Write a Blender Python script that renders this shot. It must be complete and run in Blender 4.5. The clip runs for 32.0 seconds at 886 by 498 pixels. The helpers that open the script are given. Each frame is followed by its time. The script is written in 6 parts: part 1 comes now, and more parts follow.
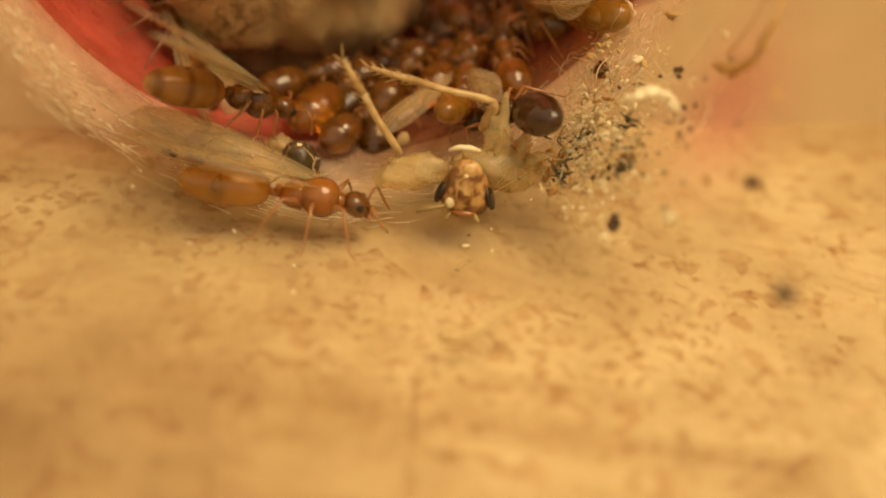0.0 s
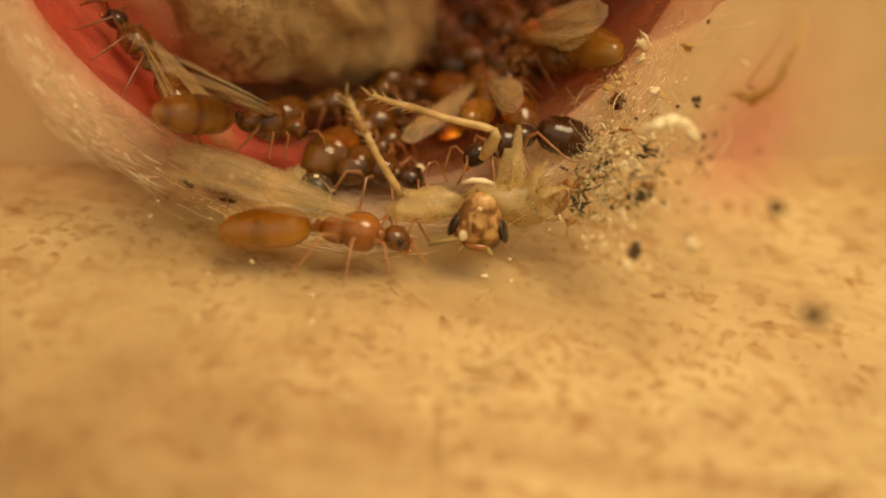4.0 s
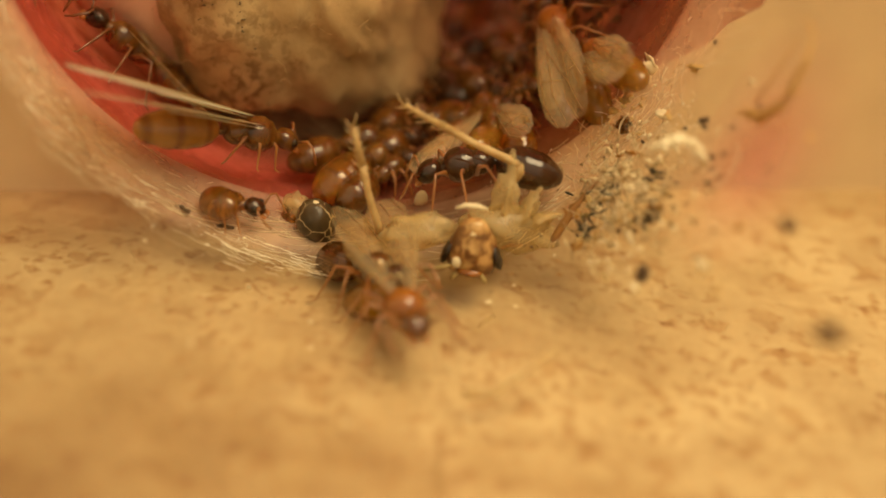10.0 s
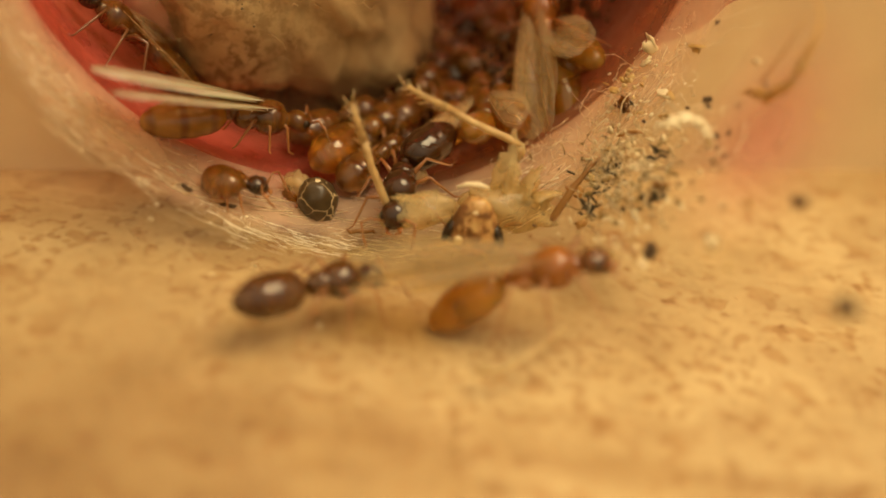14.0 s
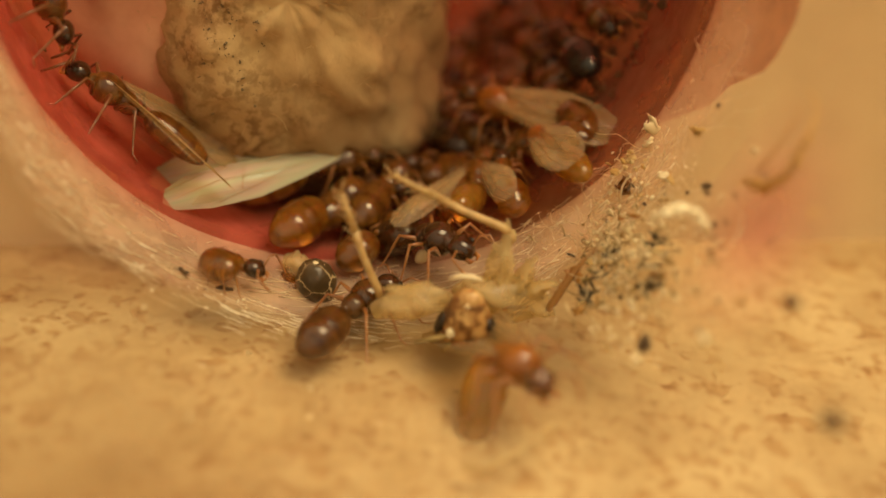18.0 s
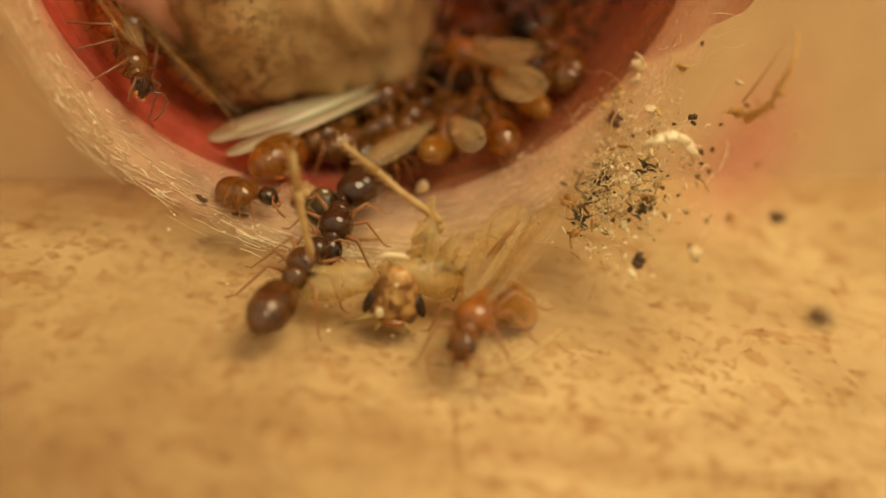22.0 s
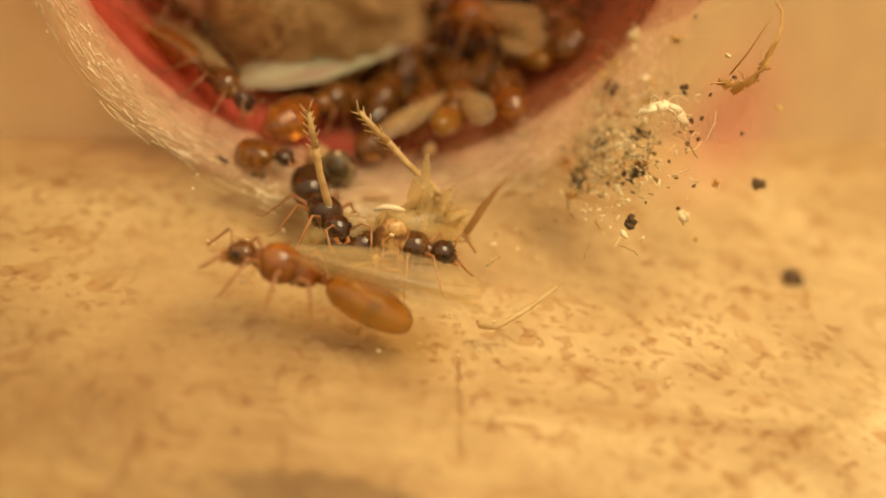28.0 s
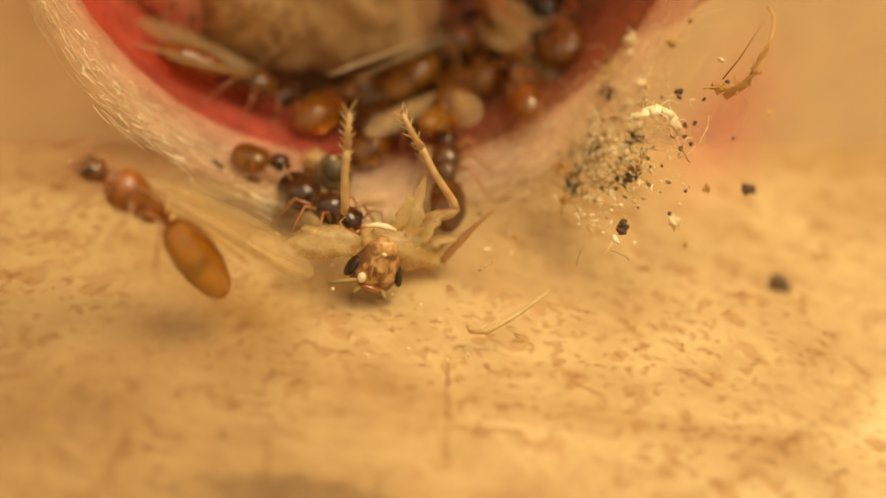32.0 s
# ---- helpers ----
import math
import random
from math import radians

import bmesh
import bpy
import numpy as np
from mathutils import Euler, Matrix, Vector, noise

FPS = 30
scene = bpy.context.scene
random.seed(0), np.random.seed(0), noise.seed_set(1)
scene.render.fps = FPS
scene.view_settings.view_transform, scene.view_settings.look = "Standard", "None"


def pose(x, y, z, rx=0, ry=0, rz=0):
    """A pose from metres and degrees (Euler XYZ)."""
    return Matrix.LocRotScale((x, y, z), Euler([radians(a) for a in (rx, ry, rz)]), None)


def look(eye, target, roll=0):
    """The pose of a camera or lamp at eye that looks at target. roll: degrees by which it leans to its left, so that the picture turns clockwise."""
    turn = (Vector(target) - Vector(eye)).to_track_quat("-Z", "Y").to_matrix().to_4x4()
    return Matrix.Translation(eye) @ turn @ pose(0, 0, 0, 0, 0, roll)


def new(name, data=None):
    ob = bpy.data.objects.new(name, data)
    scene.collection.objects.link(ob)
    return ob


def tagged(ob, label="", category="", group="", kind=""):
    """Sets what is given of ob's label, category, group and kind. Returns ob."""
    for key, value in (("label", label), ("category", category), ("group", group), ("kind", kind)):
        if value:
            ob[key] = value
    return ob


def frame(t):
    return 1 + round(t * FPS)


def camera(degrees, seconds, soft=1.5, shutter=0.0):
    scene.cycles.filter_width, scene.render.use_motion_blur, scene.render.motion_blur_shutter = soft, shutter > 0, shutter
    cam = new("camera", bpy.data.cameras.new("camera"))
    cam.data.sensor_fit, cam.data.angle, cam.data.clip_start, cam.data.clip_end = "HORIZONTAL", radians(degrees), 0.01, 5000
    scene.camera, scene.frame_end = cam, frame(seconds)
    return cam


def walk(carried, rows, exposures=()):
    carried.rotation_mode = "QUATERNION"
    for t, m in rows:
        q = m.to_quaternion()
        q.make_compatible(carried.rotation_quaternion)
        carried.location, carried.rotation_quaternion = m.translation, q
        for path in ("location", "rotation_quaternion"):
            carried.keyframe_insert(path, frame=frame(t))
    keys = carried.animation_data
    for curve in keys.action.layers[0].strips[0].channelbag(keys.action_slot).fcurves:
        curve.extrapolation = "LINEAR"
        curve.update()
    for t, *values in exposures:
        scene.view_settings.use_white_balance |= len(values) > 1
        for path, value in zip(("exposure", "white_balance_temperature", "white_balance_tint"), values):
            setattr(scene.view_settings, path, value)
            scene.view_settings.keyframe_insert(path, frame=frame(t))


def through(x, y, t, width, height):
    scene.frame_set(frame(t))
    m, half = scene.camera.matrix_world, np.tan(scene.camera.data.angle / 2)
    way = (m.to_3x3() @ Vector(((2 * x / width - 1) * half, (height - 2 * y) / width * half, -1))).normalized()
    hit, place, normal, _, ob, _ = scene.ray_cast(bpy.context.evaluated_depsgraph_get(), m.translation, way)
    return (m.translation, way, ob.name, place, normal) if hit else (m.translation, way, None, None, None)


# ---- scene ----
MM = 0.001
PATH = [
    (0, (2.91, -28.75, 21.26), (1.55, -12.36, 9.88), 5.3),
    (0.5, (3.54, -28.65, 21.51), (1.75, -12.32, 10.11), 4.2),
    (1, (3.55, -27.56, 22.88), (1.62, -11.57, 11.02), 3.8),
    (1.5, (3.17, -27.42, 22.68), (1.33, -11.23, 11.08), 3.7),
    (2, (2.59, -27.93, 21.90), (1.07, -11.50, 10.60), 4.5),
    (2.5, (2.44, -28.56, 21.16), (1.00, -11.94, 10.13), 4.7),
    (4.5, (2.01, -29.13, 20.50), (0.73, -12.22, 9.90), 5.5),
    (5, (1.91, -28.67, 21.17), (0.66, -11.97, 10.24), 5.5),
    (5.5, (2.06, -29.65, 19.24), (0.73, -12.38, 9.25), 5.4),
    (6, (2.31, -29.28, 19.94), (0.85, -12.30, 9.49), 5.1),
    (6.5, (2.35, -28.86, 20.59), (0.88, -12.16, 9.67), 5.0),
    (7, (1.72, -29.20, 20.20), (0.61, -12.40, 9.41), 5.6),
    (7.5, (2.04, -28.91, 20.42), (0.74, -12.16, 9.56), 5.0),
    (8, (1.65, -28.99, 20.00), (0.53, -11.99, 9.51), 5.3),
    (8.5, (1.84, -28.59, 20.47), (0.61, -11.73, 9.79), 5.1),
    (9, (2.01, -28.76, 19.90), (0.68, -11.72, 9.52), 5.0),
    (9.5, (2.33, -28.46, 20.15), (0.83, -11.50, 9.65), 4.7),
    (10, (2.42, -28.77, 19.27), (0.83, -11.43, 9.44), 4.8),
    (10.5, (2.44, -27.18, 21.95), (0.80, -10.47, 11.08), 4.3),
    (11, (2.33, -27.72, 20.67), (0.72, -10.60, 10.46), 4.5),
    (11.5, (1.96, -27.52, 21.44), (0.56, -10.65, 10.79), 4.7),
    (12, (1.47, -28.32, 20.31), (0.33, -11.11, 10.19), 5.3),
    (12.5, (1.39, -28.28, 20.35), (0.31, -11.15, 10.09), 5.4),
    (13, (1.18, -28.61, 19.91), (0.23, -11.42, 9.72), 5.7),
    (13.5, (0.90, -29.19, 18.86), (0.12, -11.78, 9.05), 6.0),
    (15.5, (0.66, -28.81, 19.66), (0.10, -11.98, 8.87), 6.4),
    (16, (0.69, -29.03, 19.22), (0.13, -12.14, 8.51), 6.4),
    (16.5, (0.55, -29.37, 18.56), (0.09, -12.37, 8.03), 6.6),
    (17, (1.01, -29.05, 18.89), (0.24, -11.89, 8.65), 6.1),
    (17.5, (1.90, -27.54, 21.26), (0.51, -10.57, 10.77), 5.3),
    (18, (2.18, -27.69, 20.76), (0.57, -10.35, 10.93), 4.9),
    (18.5, (1.97, -27.98, 20.73), (0.52, -10.60, 10.94), 5.1),
    (19, (1.76, -28.25, 21.00), (0.51, -10.92, 11.08), 5.5),
    (19.5, (1.08, -29.14, 20.27), (0.23, -11.59, 10.72), 6.1),
    (20, (0.71, -28.87, 21.60), (0.08, -11.74, 11.31), 6.6),
    (20.5, (0.72, -29.67, 21.02), (0.09, -12.39, 10.96), 6.5),
    (21, (0.41, -30.04, 20.74), (-0.06, -12.75, 10.71), 6.7),
    (21.5, (0.66, -30.16, 21.09), (0.06, -13.02, 10.80), 6.6),
    (22, (0.42, -30.69, 20.63), (-0.07, -13.46, 10.47), 6.6),
    (22.5, (0.05, -31.31, 20.10), (-0.26, -13.97, 10.13), 6.7),
    (23, (-0.27, -31.53, 20.25), (-0.43, -14.25, 10.18), 7.1),
    (23.5, (0.30, -31.86, 20.60), (-0.13, -14.66, 10.40), 6.8),
    (24, (-0.13, -32.23, 20.95), (-0.31, -15.11, 10.61), 7.2),
    (24.5, (0.49, -32.35, 21.91), (0.03, -15.51, 11.12), 6.6),
    (25, (0.09, -32.94, 21.34), (-0.18, -15.97, 10.76), 7.0),
    (25.5, (-0.10, -33.22, 20.98), (-0.31, -16.19, 10.50), 6.9),
    (27.5, (0.31, -33.00, 21.85), (-0.10, -16.11, 11.13), 7.0),
    (28, (0.51, -32.73, 22.24), (0.01, -15.95, 11.37), 7.1),
    (28.5, (1.95, -32.41, 22.67), (0.73, -15.79, 11.62), 5.8),
    (29, (2.01, -32.35, 22.82), (0.76, -15.75, 11.73), 5.9),
    (29.5, (1.64, -32.17, 23.27), (0.58, -15.69, 11.99), 6.1),
    (30, (1.31, -32.24, 23.07), (0.41, -15.69, 11.88), 6.5),
    (30.5, (1.48, -32.92, 21.70), (0.51, -15.95, 11.16), 6.3),
    (31, (1.90, -32.40, 22.66), (0.75, -15.72, 11.68), 6.0),
    (31.5, (1.84, -32.83, 22.10), (0.74, -15.95, 11.42), 6.2),
    (32, (1.67, -32.59, 22.39), (0.68, -15.83, 11.52), 6.3),
]
cam = camera(40, 32.0, soft=1.6)
cam.data.dof.use_dof = True
cam.data.dof.focus_distance = 37.2 * MM
cam.data.dof.aperture_fstop = 25
walk(cam, [(t, look([v * MM for v in eye], [v * MM for v in target], roll)) for t, eye, target, roll in PATH],
     exposures=[(0, 0.12), (1.2, 0.13), (2, 0.07), (5, 0.07), (8, 0.14), (9, 0.14), (11, 0.02), (12, 0.03), (13, 0.1), (16, 0.08), (17, 0.28), (17.6, 0.02), (19, 0.0), (21.5, -0.06), (23, 0.08), (25, 0.2), (28, 0.23), (32, 0.24)])

# ---- light: a warm lamp above and behind the tube, dim warm room ----
world = bpy.data.worlds.new("room_light")
scene.world = world
world.use_nodes = True
wn = world.node_tree
back = wn.nodes["Background"]
wco, wsep, wramp = wn.nodes.new("ShaderNodeTexCoord"), wn.nodes.new("ShaderNodeSeparateXYZ"), wn.nodes.new("ShaderNodeValToRGB")
wn.links.new(wco.outputs["Generated"], wsep.inputs[0])
wn.links.new(wsep.outputs["Z"], wramp.inputs["Fac"])
wramp.color_ramp.elements[0].position, wramp.color_ramp.elements[0].color = 0.0, (0.30, 0.225, 0.132, 1)
wramp.color_ramp.elements[1].position, wramp.color_ramp.elements[1].color = 0.85, (1.0, 0.82, 0.522, 1)
wn.links.new(wramp.outputs["Color"], back.inputs["Color"])
back.inputs["Strength"].default_value = 0.98


def lamp(name, eye, target, size, watts, colour):
    data = bpy.data.lights.new(name, "AREA")
    data.shape, data.size, data.energy, data.color = "DISK", size, watts, colour
    data.spread = radians(85)
    ob = new(name, data)
    ob.matrix_world = look(eye, target)
    return ob


lamp("desk_lamp_light", (0.028, -0.010, 0.078), (0.004, 0.004, 0), 0.056, 0.0160, (1.0, 0.80, 0.485))

# ---- plan: the tube's axis, in millimetres ----
AXIS = Vector((-0.276, 0.961, 0)).normalized()
SIDE = Vector((AXIS.y, -AXIS.x, 0))
MID = Vector((-3.384, 3.79, 11.5))
R_IN = 11.1


def tube_point(s, angle, r):
    """s along the axis from the collar inwards; angle 0 at the bottom, positive to the side of +x."""
    return (MID + AXIS * s + SIDE * (r * math.sin(angle)) + Vector((0, 0, -r * math.cos(angle)))) * MM


def floor_z(x, y, r=R_IN):
    p = (Vector((x, y, 0)) - Vector((MID.x, MID.y, 0))).dot(SIDE)
    return MID.z - math.sqrt(max(r * r - p * p, 0.01))


# ---- materials ----
def material(name):
    m = bpy.data.materials.new(name)
    m.use_nodes = True
    nt = m.node_tree
    return m, nt, nt.nodes["Principled BSDF"]


def noise_tex(nt, scale, detail=5, rough=0.55, stretch=None, distortion=0.0):
    co = nt.nodes.new("ShaderNodeTexCoord")
    n = nt.nodes.new("ShaderNodeTexNoise")
    n.inputs["Scale"].default_value, n.inputs["Detail"].default_value = scale, detail
    n.inputs["Roughness"].default_value, n.inputs["Distortion"].default_value = rough, distortion
    if stretch:
        mp = nt.nodes.new("ShaderNodeMapping")
        mp.inputs["Scale"].default_value = stretch[:3]
        if len(stretch) > 3:
            mp.inputs["Rotation"].default_value = (0, 0, radians(stretch[3]))
        nt.links.new(co.outputs["Object"], mp.inputs["Vector"])
        nt.links.new(mp.outputs[0], n.inputs["Vector"])
    else:
        nt.links.new(co.outputs["Object"], n.inputs["Vector"])
    return n


def ramp(nt, fac, stops):
    r = nt.nodes.new("ShaderNodeValToRGB")
    el = r.color_ramp.elements
    while len(el) < len(stops):
        el.new(0.5)
    for e, (p, c) in zip(el, stops):
        e.position, e.color = p, (*c, 1)
    nt.links.new(fac, r.inputs["Fac"])
    return r.outputs["Color"]


def mixed(nt, a, b, fac, how="MIX"):
    m = nt.nodes.new("ShaderNodeMix")
    m.data_type, m.blend_type = "RGBA", how
    for sock, v in ((m.inputs[6], a), (m.inputs[7], b), (m.inputs[0], fac)):
        if isinstance(v, bpy.types.NodeSocket):
            nt.links.new(v, sock)
        elif isinstance(v, (int, float)):
            sock.default_value = v
        else:
            sock.default_value = (*v, 1)
    return m.outputs[2]


def bump(nt, bsdf, height, strength, distance):
    b = nt.nodes.new("ShaderNodeBump")
    b.inputs["Strength"].default_value, b.inputs["Distance"].default_value = strength, distance
    nt.links.new(height, b.inputs["Height"])
    nt.links.new(b.outputs[0], bsdf.inputs["Normal"])


def chitin(name, base, dark, gloss=0.2, sss=0.12, scale=900, bands=None, through=0.0):
    """Shiny insect shell: mottled, slightly see-through; bands = (period, share) darkens its rings along x."""
    m, nt, b = material(name)
    n = noise_tex(nt, scale, 4)
    col = ramp(nt, n.outputs["Fac"], [(0.3, dark), (0.62, base)])
    if bands:
        co = nt.nodes.new("ShaderNodeTexCoord")
        w = nt.nodes.new("ShaderNodeTexWave")
        w.bands_direction = "X"
        w.inputs["Scale"].default_value, w.inputs["Distortion"].default_value = bands[0], 0.6
        nt.links.new(co.outputs["Object"], w.inputs["Vector"])
        ring = ramp(nt, w.outputs["Fac"], [(0.0, (1, 1, 1)), (1 - bands[1], (1, 1, 1)), (1.0, (0.62, 0.5, 0.4))])
        col = mixed(nt, col, ring, 1.0, "MULTIPLY")
    nt.links.new(col, b.inputs["Base Color"])
    b.inputs["Roughness"].default_value = gloss
    b.inputs["Coat Weight"].default_value, b.inputs["Coat Roughness"].default_value = 0.55, 0.04
    b.inputs["Subsurface Weight"].default_value = sss
    b.inputs["Subsurface Radius"].default_value = (1.0, 0.5, 0.2)
    b.inputs["Subsurface Scale"].default_value = 0.4 * MM
    b.inputs["Transmission Weight"].default_value, b.inputs["IOR"].default_value = through, 1.45
    fine = noise_tex(nt, 6000, 2)
    bump(nt, b, fine.outputs["Fac"], 0.12, 0.02 * MM)
    return m


def film(name, tint, haze, gloss=0.12, veins=False, pearl=False, relief=1, thins=None):
    """A thin see-through skin: clear plastic or an insect's wing; thins = (way, from, to): it sets in along that way, in mm from the middle of the collar."""
    m, nt, b = material(name)
    out = nt.nodes["Material Output"]
    clear = nt.nodes.new("ShaderNodeBsdfTransparent")
    clear.inputs["Color"].default_value = (*tint, 1)
    b.inputs["Base Color"].default_value = (*haze[:3], 1)
    b.inputs["Roughness"].default_value = gloss
    mix = nt.nodes.new("ShaderNodeMixShader")
    mix.inputs[0].default_value = haze[3]
    nt.links.new(clear.outputs[0], mix.inputs[1])
    nt.links.new(b.outputs[0], mix.inputs[2])
    n = noise_tex(nt, 700, 4, stretch=(0.15, 1, 1) if veins else None)
    # the wing's iridescent sheen is painted into its colour as lengthwise hues
    if pearl:
        hue = noise_tex(nt, 900, 2, stretch=(0.22, 1, 1))
        nt.links.new(ramp(nt, hue.outputs["Fac"], [(0.32, (0.95, 0.60, 0.54)), (0.43, (0.95, 0.82, 0.62)), (0.53, (0.78, 0.86, 0.60)), (0.62, (0.95, 0.84, 0.68)), (0.72, (0.96, 0.62, 0.58))]), b.inputs["Base Color"])
    if veins:
        layer = nt.nodes.new("ShaderNodeMath")
        layer.operation, layer.inputs[1].default_value, layer.inputs[2].default_value = "MULTIPLY_ADD", 420, 230
        nt.links.new(n.outputs["Fac"], layer.inputs[0])
        nt.links.new(layer.outputs[0], b.inputs["Thin Film Thickness"])
        b.inputs["Thin Film IOR"].default_value, b.inputs["Specular IOR Level"].default_value = (1.7, 1.0) if pearl else (1.6, 0.8)
    mth = nt.nodes.new("ShaderNodeMath")
    mth.operation = "MULTIPLY"
    nt.links.new(n.outputs["Fac"], mth.inputs[0])
    mth.inputs[1].default_value = haze[3] * 2
    nt.links.new(mth.outputs[0], mix.inputs[0])
    bump(nt, b, n.outputs["Fac"], min(1, 0.3 * relief), 0.05 * MM * relief)
    skin = mix
    if thins:
        co, dot, reach = nt.nodes.new("ShaderNodeTexCoord"), nt.nodes.new("ShaderNodeVectorMath"), nt.nodes.new("ShaderNodeMapRange")
        dot.operation, dot.inputs[1].default_value = "DOT_PRODUCT", thins[0]
        start = MID.dot(thins[0])
        reach.interpolation_type = "SMOOTHSTEP"
        reach.inputs["From Min"].default_value, reach.inputs["From Max"].default_value = (start + thins[1]) * MM, (start + thins[2]) * MM
        nt.links.new(co.outputs["Object"], dot.inputs[0])
        nt.links.new(dot.outputs["Value"], reach.inputs["Value"])
        none, skin = nt.nodes.new("ShaderNodeBsdfTransparent"), nt.nodes.new("ShaderNodeMixShader")
        nt.links.new(reach.outputs[0], skin.inputs[0])
        nt.links.new(none.outputs[0], skin.inputs[1])
        nt.links.new(mix.outputs[0], skin.inputs[2])
    nt.links.new(skin.outputs[0], out.inputs["Surface"])
    return m


def stain(name, centre, radius):
    """Red film seen through plastic: strongest at its middle (mm), fading out."""
    m, nt, b = material(name)
    clear = nt.nodes.new("ShaderNodeBsdfTransparent")
    tint = nt.nodes.new("ShaderNodeBsdfTransparent")
    tint.inputs["Color"].default_value = (1.0, 0.50, 0.47, 1)
    b.inputs["Base Color"].default_value, b.inputs["Roughness"].default_value = (0.90, 0.36, 0.33, 1), 0.4
    co, mp, g = nt.nodes.new("ShaderNodeTexCoord"), nt.nodes.new("ShaderNodeMapping"), nt.nodes.new("ShaderNodeTexGradient")
    g.gradient_type = "SPHERICAL"
    k = 1 / (radius * MM)
    mp.inputs["Scale"].default_value = (k, k, k)
    mp.inputs["Location"].default_value = [-c * MM * k for c in centre]
    nt.links.new(co.outputs["Object"], mp.inputs["Vector"])
    nt.links.new(mp.outputs[0], g.inputs["Vector"])
    body, mix = nt.nodes.new("ShaderNodeMixShader"), nt.nodes.new("ShaderNodeMixShader")
    body.inputs[0].default_value = 0.55
    nt.links.new(tint.outputs[0], body.inputs[1])
    nt.links.new(b.outputs[0], body.inputs[2])
    nt.links.new(ramp(nt, g.outputs["Fac"], [(0.0, (0, 0, 0)), (0.35, (0.18, 0.18, 0.18)), (1.0, (0.95, 0.95, 0.95))]), mix.inputs[0])
    nt.links.new(clear.outputs[0], mix.inputs[1])
    nt.links.new(body.outputs[0], mix.inputs[2])
    nt.links.new(mix.outputs[0], nt.nodes["Material Output"].inputs["Surface"])
    return m


def cracked(name, base, pale, scale):
    """Dark dried shell under a net of fine pale cracks."""
    m, nt, b = material(name)
    co, wob, mv = nt.nodes.new("ShaderNodeTexCoord"), noise_tex(nt, 1500, 3), nt.nodes.new("ShaderNodeVectorMath")
    mv.operation = "MULTIPLY_ADD"
    mv.inputs[1].default_value = (0.0005, 0.0005, 0.0005)
    nt.links.new(wob.outputs["Color"], mv.inputs[0])
    nt.links.new(co.outputs["Object"], mv.inputs[2])
    net = nt.nodes.new("ShaderNodeTexVoronoi")
    net.feature = "DISTANCE_TO_EDGE"
    net.inputs["Scale"].default_value = scale
    nt.links.new(mv.outputs[0], net.inputs["Vector"])
    line = ramp(nt, net.outputs["Distance"], [(0.012, (1, 1, 1)), (0.045, (0, 0, 0))])
    here = ramp(nt, noise_tex(nt, 900, 2).outputs["Fac"], [(0.30, (0, 0, 0)), (0.5, (1, 1, 1))])
    dull = ramp(nt, noise_tex(nt, 1300, 4).outputs["Fac"], [(0.35, [c * 0.4 for c in base]), (0.65, base)])
    nt.links.new(mixed(nt, dull, pale, mixed(nt, line, here, 1.0, "MULTIPLY")), b.inputs["Base Color"])
    b.inputs["Roughness"].default_value = 0.32
    bump(nt, b, net.outputs["Distance"], 0.5, 0.06 * MM)
    return m


def plain(name, base, dark, rough, scale=400, bump_mm=0.03, stretch=None, sss=0.0):
    m, nt, b = material(name)
    n = noise_tex(nt, scale, 6, stretch=stretch)
    nt.links.new(ramp(nt, n.outputs["Fac"], [(0.32, dark), (0.68, base)]), b.inputs["Base Color"])
    b.inputs["Roughness"].default_value = rough
    if sss:
        b.inputs["Subsurface Weight"].default_value = sss
        b.inputs["Subsurface Radius"].default_value = (1.0, 0.6, 0.4)
        b.inputs["Subsurface Scale"].default_value = 0.8 * MM
    bump(nt, b, n.outputs["Fac"], 0.4, bump_mm * MM)
    return m


